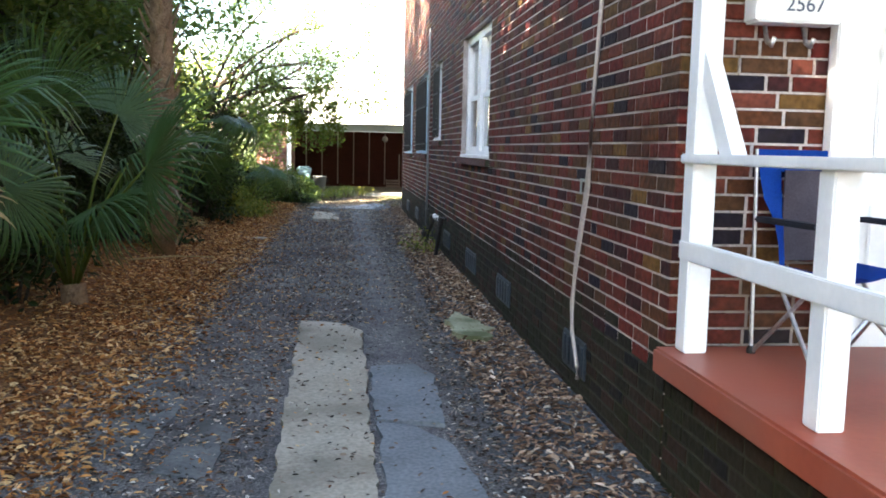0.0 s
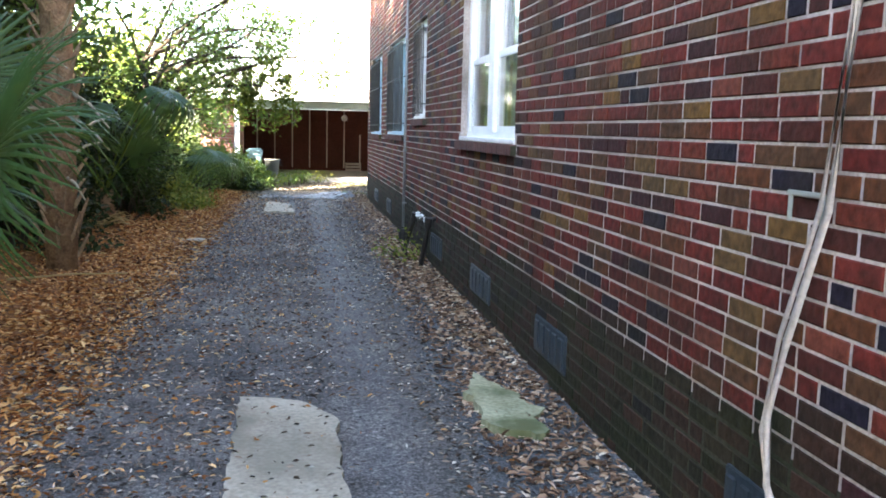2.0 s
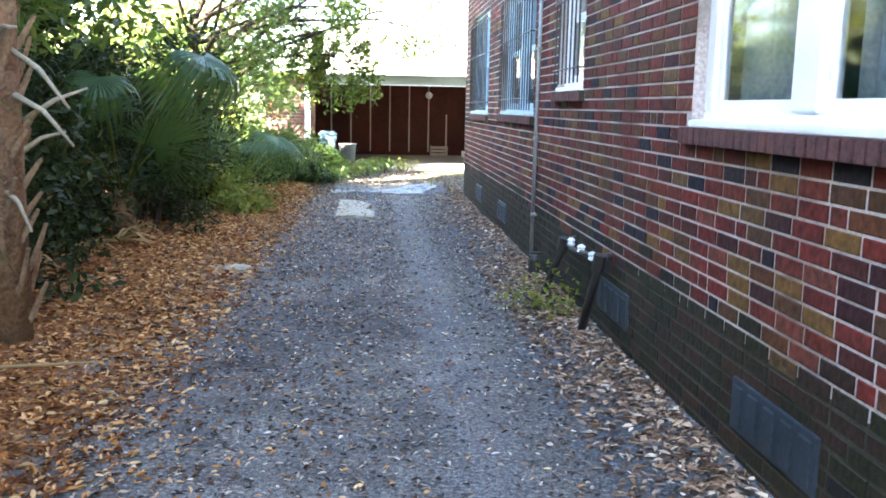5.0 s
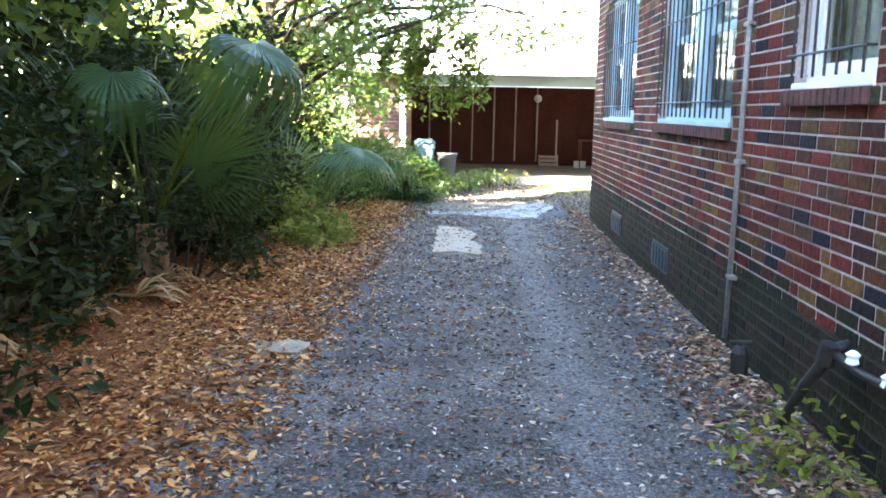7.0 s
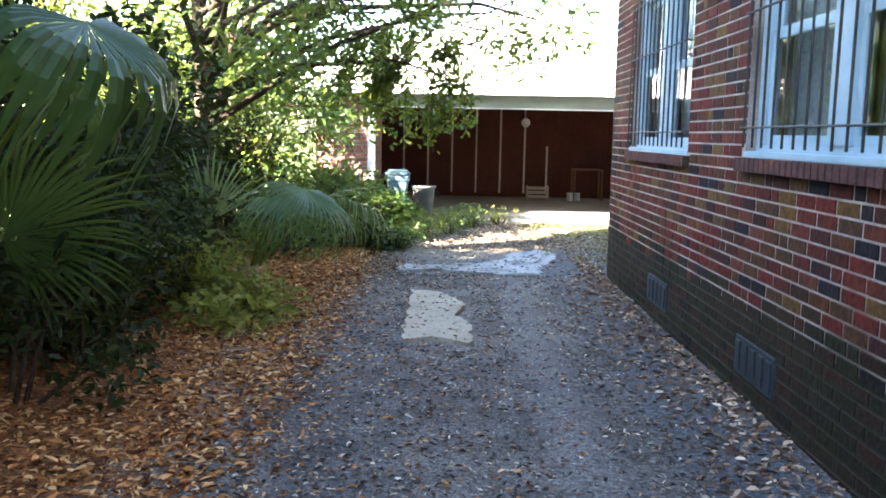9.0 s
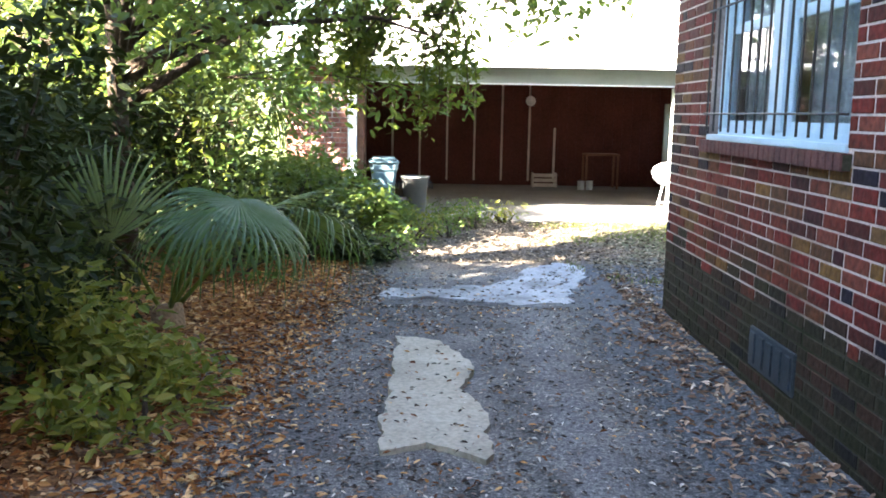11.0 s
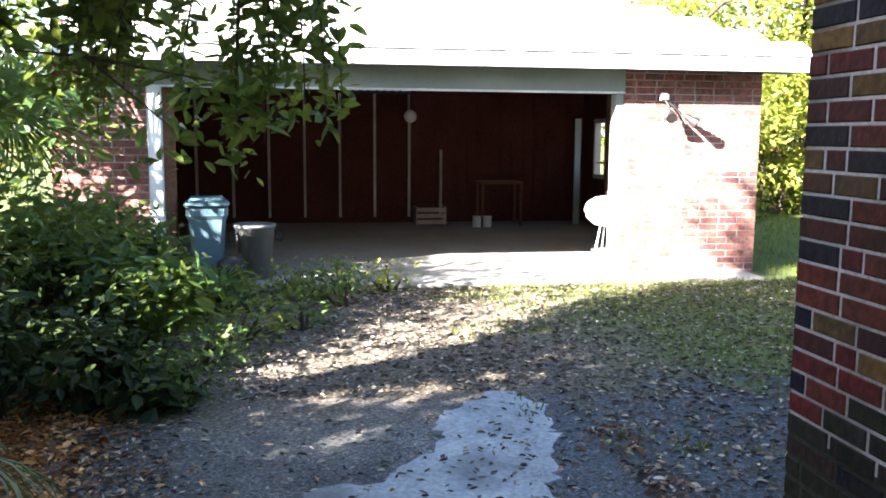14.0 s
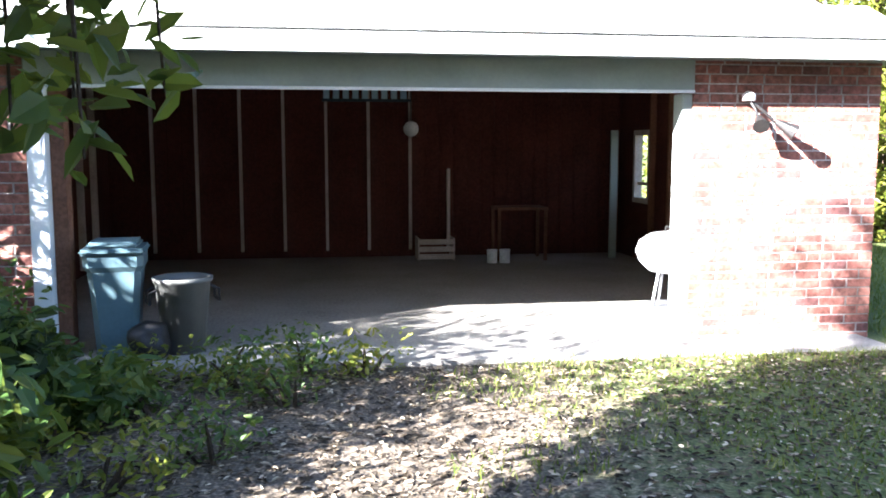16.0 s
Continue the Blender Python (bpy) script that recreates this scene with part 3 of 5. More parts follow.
c = thing("standpipe", "black iron pipe bent over into the wall", "pipe", group="standpipes by the wall")
part("pipe", tube([(1.27, 11.78, -0.05), (1.30, 11.62, 0.30), (1.32, 11.52, 0.50), (1.36, 11.53, 0.56), (1.43, 11.56, 0.57)], 0.028, 10), M_BLACK, c, smooth=True)
part("cap", tube([(1.31, 11.52, 0.48), (1.32, 11.50, 0.58)], 0.043, 10), M_BLACK, c)
c = thing("standpipe", "black iron pipe leaning against the wall", "pipe", group="standpipes by the wall")
part("pipe", tube([(1.20, 12.8, -0.05), (1.27, 12.62, 0.30), (1.31, 12.50, 0.47), (1.36, 12.50, 0.52), (1.43, 12.52, 0.53)], 0.028, 10), M_BLACK, c, smooth=True)
part("cap", tube([(1.30, 12.50, 0.45), (1.31, 12.48, 0.54)], 0.043, 10), M_BLACK, c)
c = thing("pipe_fitting", "pale taped pipe between two standpipes", "pipe fitting")
part("pipe", tube([(1.33, 11.55, 0.55), (1.30, 11.9, 0.53), (1.31, 12.2, 0.50), (1.33, 12.48, 0.50)], 0.018, 8), M_BLACK, c, smooth=True)
for yy in (11.65, 11.95, 12.25):
    part("wrapping", lathe([(0.012, -0.03), (0.028, -0.02), (0.022, 0.0), (0.03, 0.015), (0.012, 0.03)], 7, (1.305, yy, 0.545)), M_WHITE, c)
c = thing("gas_valve", "small black valve at the foot of the wall", "valve")
part("body", lathe([(0.03, 0), (0.05, 0.03), (0.05, 0.14), (0.03, 0.18)], 10, (1.30, 13.6, 0.04)), M_BLACK, c)
part("handle", tube([(1.24, 13.6, 0.24), (1.36, 13.6, 0.24)], 0.012, 6), M_BLACK, c)
part("stem", tube([(1.30, 13.6, 0.20), (1.30, 13.6, 0.25)], 0.012, 6), M_BLACK, c)

# ---- porch ----
PZ = 0.67
tagged(part("porch_floor", box(WX - 0.06, 5.0, 0.2, Y0 - 0.004, PZ - 0.115, PZ, 0.012), M_RED), "red painted concrete porch floor", "porch floor", kind="structure")
porch_base = tagged(part("porch_base", box(WX + 0.0045, 5.0, 0.25, Y0 - 0.006, 0, PZ - 0.132), M_MORTAR_D), "mossy brick base under the porch", "wall", kind="structure")
rail = thing("porch_railing", "white painted wooden porch posts and rails", "railing", (WX + 0.07, Y0 - 0.3, PZ))
RX = WX + 0.07


def railpart(name, bm):
    ob = part(name, bm, M_WHITE, rail)
    ob.matrix_parent_inverse = Matrix.Translation((-RX, -(Y0 - 0.3), -PZ))
    return ob


railpart("post", box(RX - 0.05, RX + 0.05, 3.40, 3.50, PZ, 3.1, 0.006))
railpart("post", box(RX - 0.045, RX + 0.045, 2.38, 2.47, PZ, 1.46, 0.006))
railpart("post", box(RX - 0.05, RX + 0.05, 0.40, 0.50, PZ, 3.1, 0.006))
railpart("top_rail", box(RX - 0.06, RX + 0.06, 0.3, 3.52, 1.46, 1.50, 0.005))
railpart("middle_rail", box(RX - 0.056, RX - 0.02, 0.3, 3.5, 1.06, 1.14, 0.005))
bm = bmesh.new()
br = [bm.verts.new(p) for p in ((RX - 0.03, 3.10, 1.50), (RX - 0.03, 3.21, 1.50), (RX - 0.03, 3.40, 1.78), (RX - 0.03, 3.40, 1.92),
                                (RX + 0.03, 3.10, 1.50), (RX + 0.03, 3.21, 1.50), (RX + 0.03, 3.40, 1.78), (RX + 0.03, 3.40, 1.92))]
for f in ((0, 1, 2, 3), (7, 6, 5, 4), (0, 3, 7, 4), (1, 0, 4, 5), (2, 1, 5, 6), (3, 2, 6, 7)):
    bm.faces.new([br[i] for i in f])
railpart("brace", bm)

tagged(part("porch_roof", box(WX - 0.3, 5.2, 0.0, Y0 - 0.004, 3.1, 3.25, 0.01), M_WHITE), "white boarded porch roof on the posts", "porch roof", kind="structure")
door = thing("door_1", "white panelled front door in a white frame", "door", kind="structure")
part("door_leaf", box(2.16, 3.06, Y0 - 0.045, Y0 - 0.004, PZ, PZ + 2.05, 0.006), M_WHITE, door)
for z0, z1 in ((0.75, 1.30), (1.42, 2.05), (2.15, 2.60)):
    for x0, x1 in ((2.26, 2.56), (2.66, 2.96)):
        part("panel", box(x0, x1, Y0 - 0.06, Y0 - 0.044, z0, z1, 0.007), M_WHITE, door)
for x0, x1, z0, z1 in ((2.05, 2.157, PZ, PZ + 2.16), (3.063, 3.17, PZ, PZ + 2.16), (2.158, 3.062, PZ + 2.054, PZ + 2.16)):
    part("frame", box(x0, x1, Y0 - 0.075, Y0 - 0.004, z0, z1, 0.006), M_WHITE, door)

box_ = thing("mailbox", "white wall mailbox with house number 2567", "mailbox")
part("body", box(1.66, 2.03, Y0 - 0.13, Y0 - 0.006, 2.04, 2.26, 0.01), M_WHITE, box_)
part("lid", box(1.65, 2.04, Y0 - 0.145, Y0 - 0.006, 2.262, 2.285, 0.006), M_WHITE, box_)
for xx in (1.75, 1.92):
    part("hook", tube([(xx, Y0 - 0.02, 2.04), (xx, Y0 - 0.05, 1.97), (xx, Y0 - 0.09, 1.95), (xx, Y0 - 0.11, 1.98)], 0.010, 6), M_STEEL, box_, smooth=True)
txt = bpy.data.curves.new("house_number", "FONT")
txt.body, txt.size, txt.extrude = "2567", 0.085, 0.001
txt.align_x = "CENTER"
txt.materials.append(M_INK)
ob = new("house_number", txt)
ob.parent = box_
ob.matrix_world = pose(1.865, Y0 - 0.132, 2.085, 90, 0, 0)


def camp_chair(at, turn, label):
    ch = thing("folding_chair", label, "chair", at)
    ch.rotation_euler = (0, 0, radians(turn))
    ch.scale = (0.74, 0.8, 0.93)
    w, d = 0.27, 0.24
    # blue back with a mesh window and waisted sides
    prof = [(0.40, 0.20, 0.22), (0.50, 0.20, 0.24), (0.60, 0.22, 0.26), (0.70, 0.28, 0.28), (0.80, 0.30, 0.30), (0.92, 0.30, 0.33)]
    bm = bmesh.new()
    for sx in (-1, 1):
        v = [(bm.verts.new((sx * a, y, z)), bm.verts.new((sx * min(0.15, a - 0.05), y + 0.02, z))) for z, a, y in prof]
        for p, q in zip(v, v[1:]):
            bm.faces.new((p[0], q[0], q[1], p[1]))
    v = [bm.verts.new(p) for p in ((-0.15, 0.315, 0.82), (0.15, 0.315, 0.82), (0.30, 0.33, 0.92), (-0.30, 0.33, 0.92))]
    bm.faces.new(v)
    bmesh.ops.solidify(bm, geom=bm.faces, thickness=0.012)
    part("backrest", bm, M_BLUE, ch)
    part("back_panel", box(-0.155, 0.155, 0.28, 0.29, 0.42, 0.83, 0.002), M_MESH, ch)
    bm = bmesh.new()
    g = [[bm.verts.new((-0.26 + 0.52 * i / 6, -d + 2 * d * j / 5, 0.42 - 0.05 * math.sin(math.pi * i / 6) + (0.03 if j == 0 else 0))) for i in range(7)] for j in range(6)]
    for j in range(5):
        for i in range(6):
            bm.faces.new((g[j][i], g[j][i + 1], g[j + 1][i + 1], g[j + 1][i]))
    bmesh.ops.solidify(bm, geom=bm.faces, thickness=0.01)
    part("seat", bm, M_BLUE, ch)
    for sx in (-1, 1):
        part("armrest", box(sx * 0.33 - 0.035, sx * 0.33 + 0.035, -0.26, 0.24, 0.60, 0.625, 0.008), M_CLOTH, ch)
        part("leg", tube([(sx * 0.31, -0.27, 0.0), (sx * 0.25, 0.22, 0.42)], 0.011, 8), M_STEEL, ch)
        part("leg", tube([(sx * 0.31, 0.27, 0.0), (sx * 0.25, -0.22, 0.42)], 0.011, 8), M_STEEL, ch)
        part("leg", tube([(sx * 0.31, -0.27, 0.012), (-sx * 0.24, -0.24, 0.44)], 0.011, 8), M_STEEL, ch)
        part("back_post", tube([(sx * 0.31, 0.27, 0.0), (sx * 0.30, 0.34, 0.92)], 0.011, 8), M_STEEL, ch)
        part("arm_post", tube([(sx * 0.24, -0.22, 0.42), (sx * 0.33, -0.25, 0.60)], 0.010, 8), M_STEEL, ch)
        for yy in (-0.27, 0.27):
            part("foot", lathe([(0.025, 0), (0.025, 0.02), (0.014, 0.035)], 10, (sx * 0.31, yy, 0)), M_BLACK, ch)
    return ch


camp_chair((1.97, 3.22, PZ), 6, "blue folding camp chair with black arms on the porch")
camp_chair((2.66, 2.75, PZ), -30, "second dark folding camp chair by the porch door")

# ---- garage ----
GY, GB, GX0, GX1 = 26.8, 32.6, -2.6, 4.72
OX0, OX1, HEAD = -1.52, 3.15, 1.97
tagged(part("garage_floor", box(GX0 + 0.1, GX1 - 0.1, 26.35, GB - 0.1, -0.1, 0.03, 0.01), M_SLAB), "sunlit pale concrete garage floor", "floor", kind="structure")
pier_right = tagged(part("garage_pier_right", box(OX1 + 0.012, GX1 - 0.012, GY + 0.0045, GY + 0.24, -0.05, 2.2), M_MORTAR), "red brick garage front wall in full sun", "wall", kind="structure")
pier_left = tagged(part("garage_pier_left", box(GX0 + 0.012, OX0 - 0.17, GY + 0.0045, GY + 0.24, -0.05, 2.2), M_MORTAR), "red brick garage front wall behind vines", "wall", kind="structure")
tagged(part("garage_header", box(OX0 - 0.166, OX1 + 0.01, GY - 0.012, GY + 0.2, HEAD, 2.198, 0.006), M_TRIM), "grey-green boarded header over the garage opening", "trim", kind="structure")
tagged(part("garage_header_edge", box(OX0 - 0.03, OX1 + 0.01, GY - 0.022, GY + 0.05, HEAD - 0.022, HEAD - 0.002, 0.003), M_WHITE), "thin white strip under the garage header", "trim", kind="structure")
tagged(part("garage_jamb", box(OX0 - 0.166, OX0 - 0.04, GY - 0.03, GY + 0.2, -0.03, HEAD - 0.004, 0.006), M_WHITE), "white painted wooden garage door jamb", "trim", kind="structure")
tagged(part("garage_jamb", box(OX0 - 0.038, OX0 + 0.06, GY + 0.06, GY + 0.2, -0.03, HEAD - 0.026, 0.006), M_FENCE), "bare brown wooden post inside the jamb", "trim", kind="structure")
tagged(part("garage_jamb", box(OX1 - 0.07, OX1 + 0.008, GY + 0.02, GY + 0.2, 0.03, HEAD - 0.026, 0.006), M_TRIM), "grey wooden garage door jamb", "trim", kind="structure")

gwall = {}
for nm, b in (("garage_wall_back", (GX0, GX1, GB, GB + 0.12)), ("garage_wall_left", (GX0, GX0 + 0.1, GY + 0.244, GB - 0.004))):
    gwall[nm] = tagged(part(nm, box(b[0], b[1], b[2], b[3], -0.05, 2.6), M_BOARD), "dark red-brown boarded garage wall with bare studs", "wall", kind="structure")
# right wall with a small window
bm = box(GX1 - 0.1, GX1, GY + 0.244, 31.35, -0.05, 2.6)
box(GX1 - 0.1, GX1, 31.95, GB - 0.004, -0.05, 2.6, bm=bm), box(GX1 - 0.1, GX1, 31.35, 31.95, -0.05, 0.8, bm=bm), box(GX1 - 0.1, GX1, 31.35, 31.95, 1.78, 2.6, bm=bm)
gwall["r"] = tagged(part("garage_wall_right", bm, M_BOARD), "dark boarded garage side wall with a small window", "wall", kind="structure")
w = thing("window_5", "small garage side window open to daylight", "window", kind="structure")
bm = box(GX1 - 0.13, GX1 - 0.02, 31.35, 31.42, 0.8, 1.78, 0.004)
box(GX1 - 0.13, GX1 - 0.02, 31.88, 31.95, 0.8, 1.78, 0.004, bm), box(GX1 - 0.13, GX1 - 0.02, 31.42, 31.88, 0.8, 0.87, 0.004, bm), box(GX1 - 0.13, GX1 - 0.02, 31.42, 31.88, 1.71, 1.78, 0.004, bm)
part("window_frame", bm, M_STUD, w)
part("glazing_bar", box(GX1 - 0.09, GX1 - 0.06, 31.42, 31.88, 1.04, 1.08), M_STUD, w)
# boards and studs
for i in range(int((GX1 - GX0) / 0.195)):
    a = GX0 + 0.1 + i * 0.195
    if a + 0.19 < GX1 - 0.1:
        part("board", box(a, a + 0.186, GB - 0.02, GB - 0.001, 0.0, 2.55, 0.003), M_BOARD, gwall["garage_wall_back"])
studs = [0.40 - 0.58 * k for k in range(5)] + [0.98, 1.56]
for a in studs:
    part("stud", box(a - 0.02, a + 0.02, GB - 0.10, GB - 0.021, 0.12, 2.42, 0.003), M_STUD, gwall["garage_wall_back"])
part("stud", box(2.08, 2.12, GB - 0.10, GB - 0.021, 0.12, 1.25, 0.003), M_STUD, gwall["garage_wall_back"])
for k in range(7):
    yy = 27.9 + k * 0.62
    part("stud", box(GX0 + 0.101, GX0 + 0.18, yy, yy + 0.04, 0.1, 2.4, 0.003), M_STUD, gwall["garage_wall_left"])
    part("stud", box(GX1 - 0.18, GX1 - 0.101, 27.6 + k * 0.6, 27.64 + k * 0.6, 0.1, 2.4, 0.003), M_FENCE, gwall["r"])
tagged(part("garage_ceiling", box(GX0 + 0.1, GX1 - 0.1, GY + 0.21, GB - 0.01, 2.45, 2.5), M_BOARD), "dark boarded garage ceiling", "ceiling", kind="structure")
# hip roof with a sunlit fascia
EZ = 2.20
bm = bmesh.new()
e = [bm.verts.new(p) for p in ((GX0 - 0.3, GY - 0.30, EZ + 0.14), (GX1 + 0.45, GY - 0.30, EZ + 0.14), (GX1 + 0.45, GB + 0.4, EZ + 0.14), (GX0 - 0.3, GB + 0.4, EZ + 0.14))]
rdg = [bm.verts.new(p) for p in ((0.8, (GY + GB) / 2, EZ + 1.75), (1.4, (GY + GB) / 2, EZ + 1.75))]
for f in ((e[0], e[1], rdg[1], rdg[0]), (e[1], e[2], rdg[1]), (e[2], e[3], rdg[0], rdg[1]), (e[3], e[0], rdg[0]), (e[3], e[2], e[1], e[0])):
    bm.faces.new(f)
groof = tagged(part("garage_roof", bm, M_ROOF), "pale shingled hip roof of the garage in full sun", "roof", kind="structure")
vs, fs = [], []
for r in range(10):
    f0 = r / 10
    y = GY - 0.31 + f0 * 3.2
    z = EZ + 0.145 + f0 * 1.61
    x0, x1 = GX0 - 0.3 + f0 * 3.4, GX1 + 0.45 - f0 * 3.8
    x = x0 + 0.15 * (r % 2)
    while x < x1 - 0.1:
        b = min(x + 0.30, x1)
        k = len(vs)
        vs += [(x + 0.004, y, z + 0.012), (b - 0.004, y, z + 0.012), (b - 0.004, y + 0.34, z + 0.18), (x + 0.004, y + 0.34, z + 0.18), (x + 0.004, y, z - 0.002), (b - 0.004, y, z - 0.002)]
        fs += [(k, k + 1, k + 2, k + 3), (k + 4, k + 5, k + 1, k)]
        x += 0.30
tagged(raw("shingles", vs, fs, M_ROOF, groof), kind="stuff")
tagged(part("garage_fascia", box(GX0 - 0.3, GX1 + 0.45, GY - 0.325, GY - 0.302, EZ - 0.02, EZ + 0.12, 0.004), M_WHITE), "white painted garage fascia board in the sun", "trim", kind="structure")
tagged(part("garage_soffit", box(GX0 - 0.3, GX1 + 0.45, GY - 0.30, GY + 0.3, EZ, EZ + 0.02), M_TRIM), "grey-green soffit under the garage eave", "trim", kind="structure")


def wheelie_bin(at, turn):
    b = thing("wheeled_bin", "tall blue-grey wheeled refuse bin with a closed lid", "bin", at)
    b.rotation_euler = (0, 0, radians(turn))
    b.scale = (0.84, 0.9, 1.0)
    bm = bmesh.new()
    lv = [(0.0, 0.17, 0.17), (0.45, 0.20, 0.20), (0.62, 0.22, 0.22), (0.66, 0.245, 0.245), (0.74, 0.245, 0.245)]
    rings = []
    for z, a, d in lv:
        c = 0.05
        rings.append([bm.verts.new((x, y, z)) for x, y in ((-a + c, -d), (a - c, -d), (a, -d + c), (a, d - c), (a - c, d), (-a + c, d), (-a, d - c), (-a, -d + c))])
    for q, s in zip(rings, rings[1:]):
        for k in range(8):
            bm.faces.new((q[k], q[(k + 1) % 8], s[(k + 1) % 8], s[k]))
    bm.faces.new(rings[0][::-1]), bm.faces.new(rings[-1])
    part("body", bm, M_BIN, b)
    bm = box(-0.265, 0.265, -0.275, 0.27, 0.745, 0.79, 0.018)
    box(-0.21, 0.21, -0.22, 0.22, 0.785, 0.835, 0.02, bm)
    part("lid", bm, M_BIN, b)
    part("handle", tube([(-0.2, 0.25, 0.70), (-0.2, 0.32, 0.72), (0.2, 0.32, 0.72), (0.2, 0.25, 0.70)], 0.014, 8), M_BIN, b)
    for sx in (-1, 1):
        part("wheel", tube([(sx * 0.19 - 0.025, 0.2, 0.08), (sx * 0.19 + 0.025, 0.2, 0.08)], 0.085, 16), M_BLACK, b)


wheelie_bin((-1.17, 26.98, 0.03), 6)
c = thing("rubbish_can", "round grey plastic rubbish can with side handles", "rubbish can", (-0.70, 26.95, 0.03))
part("body", lathe([(0.15, 0.0), (0.20, 0.52), (0.215, 0.525), (0.22, 0.56), (0.20, 0.56), (0.19, 0.50), (0.14, 0.03)], 24), M_CAN, c, smooth=True)
for a in (200, 20):
    ca, sa = math.cos(radians(a)), math.sin(radians(a))
    part("handle", tube([(0.20 * ca - 0.07 * sa, 0.20 * sa + 0.07 * ca, 0.48), (0.25 * ca - 0.07 * sa, 0.25 * sa + 0.07 * ca, 0.46), (0.25 * ca - 0.07 * sa, 0.25 * sa + 0.07 * ca, 0.38),
                         (0.25 * ca + 0.07 * sa, 0.25 * sa - 0.07 * ca, 0.38), (0.25 * ca + 0.07 * sa, 0.25 * sa - 0.07 * ca, 0.46), (0.20 * ca + 0.07 * sa, 0.20 * sa - 0.07 * ca, 0.48)], 0.012, 6), M_BLACK, c)
c = thing("rubbish_bag", "black plastic rubbish bag slumped beside the can", "rubbish bag", (-0.90, 26.78, 0.03))
bm = bmesh.new()
bmesh.ops.create_icosphere(bm, subdivisions=3, radius=0.16)
for v in bm.verts:
    v.co *= 1 + 0.35 * noise.noise(v.co * 9)
    v.co.z = max(0, v.co.z * 0.9 + 0.12)
part("bag", bm, M_BLACK, c, smooth=True)

c = thing("kettle_grill", "pale round kettle barbecue on three legs", "grill", (3.22, 27.3, 0.03))
c.scale = (1.0, 1.0, 0.9)
part("bowl", lathe([(0.05, 0.50), (0.18, 0.53), (0.26, 0.62), (0.28, 0.70)], 24), M_CHROME, c, smooth=True)
part("lid", lathe([(0.29, 0.695), (0.29, 0.72), (0.26, 0.81), (0.17, 0.875), (0.04, 0.90)], 24), M_CHROME, c, smooth=True)
part("handle", tube([(-0.05, 0, 0.89), (-0.05, 0, 0.94), (0.05, 0, 0.94), (0.05, 0, 0.89)], 0.012, 6), M_BLACK, c)
for a in (90, 210, 330):
    ca, sa = math.cos(radians(a)), math.sin(radians(a))
    part("leg", tube([(0.15 * ca, 0.15 * sa, 0.54), (0.28 * ca, 0.28 * sa, 0.0)], 0.013, 8), M_STEEL, c)
part("shelf", lathe([(0.20, 0.20), (0.205, 0.215)], 20), M_STEEL, c)

c = thing("flood_light", "twin-head security flood light under the eave", "wall lamp", (3.63, GY, 1.92))
part("base", lathe([(0.05, -0.03), (0.05, 0.02), (0.02, 0.04)], 14, (-0.05, -0.05, 0)), M_WHITE, c)
part("arm", tube([(-0.05, -0.05, -0.02), (-0.02, -0.10, -0.10), (0, -0.12, -0.17)], 0.012, 6), M_BLACK, c)
part("arm", tube([(-0.05, -0.05, -0.02), (0.06, -0.10, -0.12), (0.12, -0.12, -0.18)], 0.012, 6), M_BLACK, c)
for p, q in (((0.0, -0.12, -0.16), (-0.03, -0.22, -0.23)), ((0.14, -0.12, -0.19), (0.26, -0.20, -0.28))):
    part("lamp_head", tube([p, ((p[0] + q[0]) / 2, (p[1] + q[1]) / 2, (p[2] + q[2]) / 2), q], 0.022, 12, r_end=0.062), M_BLACK, c)

c = thing("hanging_lamp", "bare globe lamp hanging on a cord in the garage", "lamp", (1.55, 32.3, 1.80))
bm = bmesh.new()
bmesh.ops.create_uvsphere(bm, u_segments=20, v_segments=12, radius=0.105)
part("globe", bm, M_CHROME, c, smooth=True)
part("cord", tube([(0, 0, 0.09), (0, 0, 0.65)], 0.008, 6), M_BLACK, c)
c = thing("slatted_panel", "short pale slatted vent panel under the ceiling", "panel", (0.95, 32.3, 2.30))
for k in range(9):
    part("slat", box(-0.58 + k * 0.13, -0.50 + k * 0.13, -0.02, 0.02, -0.12, 0.14, 0.004), M_BLUEW, c)
part("rail", box(-0.60, 0.60, -0.035, -0.022, -0.14, -0.10, 0.003), M_VENT, c)
c = thing("leaning_board", "pale narrow board leaning in the garage corner", "board", (4.3, 31.9, 0.03))
part("plank", box(-0.05, 0.05, -0.02, 0.02, 0.0, 1.75, 0.004), M_TRIM, c)
c = thing("wooden_crate", "low wooden crate on the garage floor", "crate", (1.85, 32.1, 0.03))
for k in range(3):
    part("slat", box(-0.25, 0.25, -0.2, -0.18, 0.02 + k * 0.10, 0.09 + k * 0.10, 0.004), M_STUD, c)
for sx in (-0.25, 0.23):
    part("side", box(sx, sx + 0.02, -0.178, 0.2, 0, 0.30, 0.003), M_STUD, c)
c = thing("work_table", "dark low table frame against the garage wall", "table", (3.0, 32.0, 0.03))
part("tabletop", box(-0.35, 0.35, -0.25, 0.25, 0.68, 0.72, 0.005), M_FENCE, c)
for sx in (-0.32, 0.32):
    for sy in (-0.22, 0.22):
        part("leg", box(sx - 0.02, sx + 0.02, sy - 0.02, sy + 0.02, 0, 0.68), M_FENCE, c)
for xx in (2.55, 2.72):
    c = thing("paint_tin", "small pale paint tin on the garage floor", "tin", (xx, 31.6, 0.03), "paint tins")
    part("body", lathe([(0.07, 0), (0.07, 0.16), (0.074, 0.165), (0.074, 0.175)], 16), M_CHROME, c)

# ---- plants ----
rnd = random.Random(4)


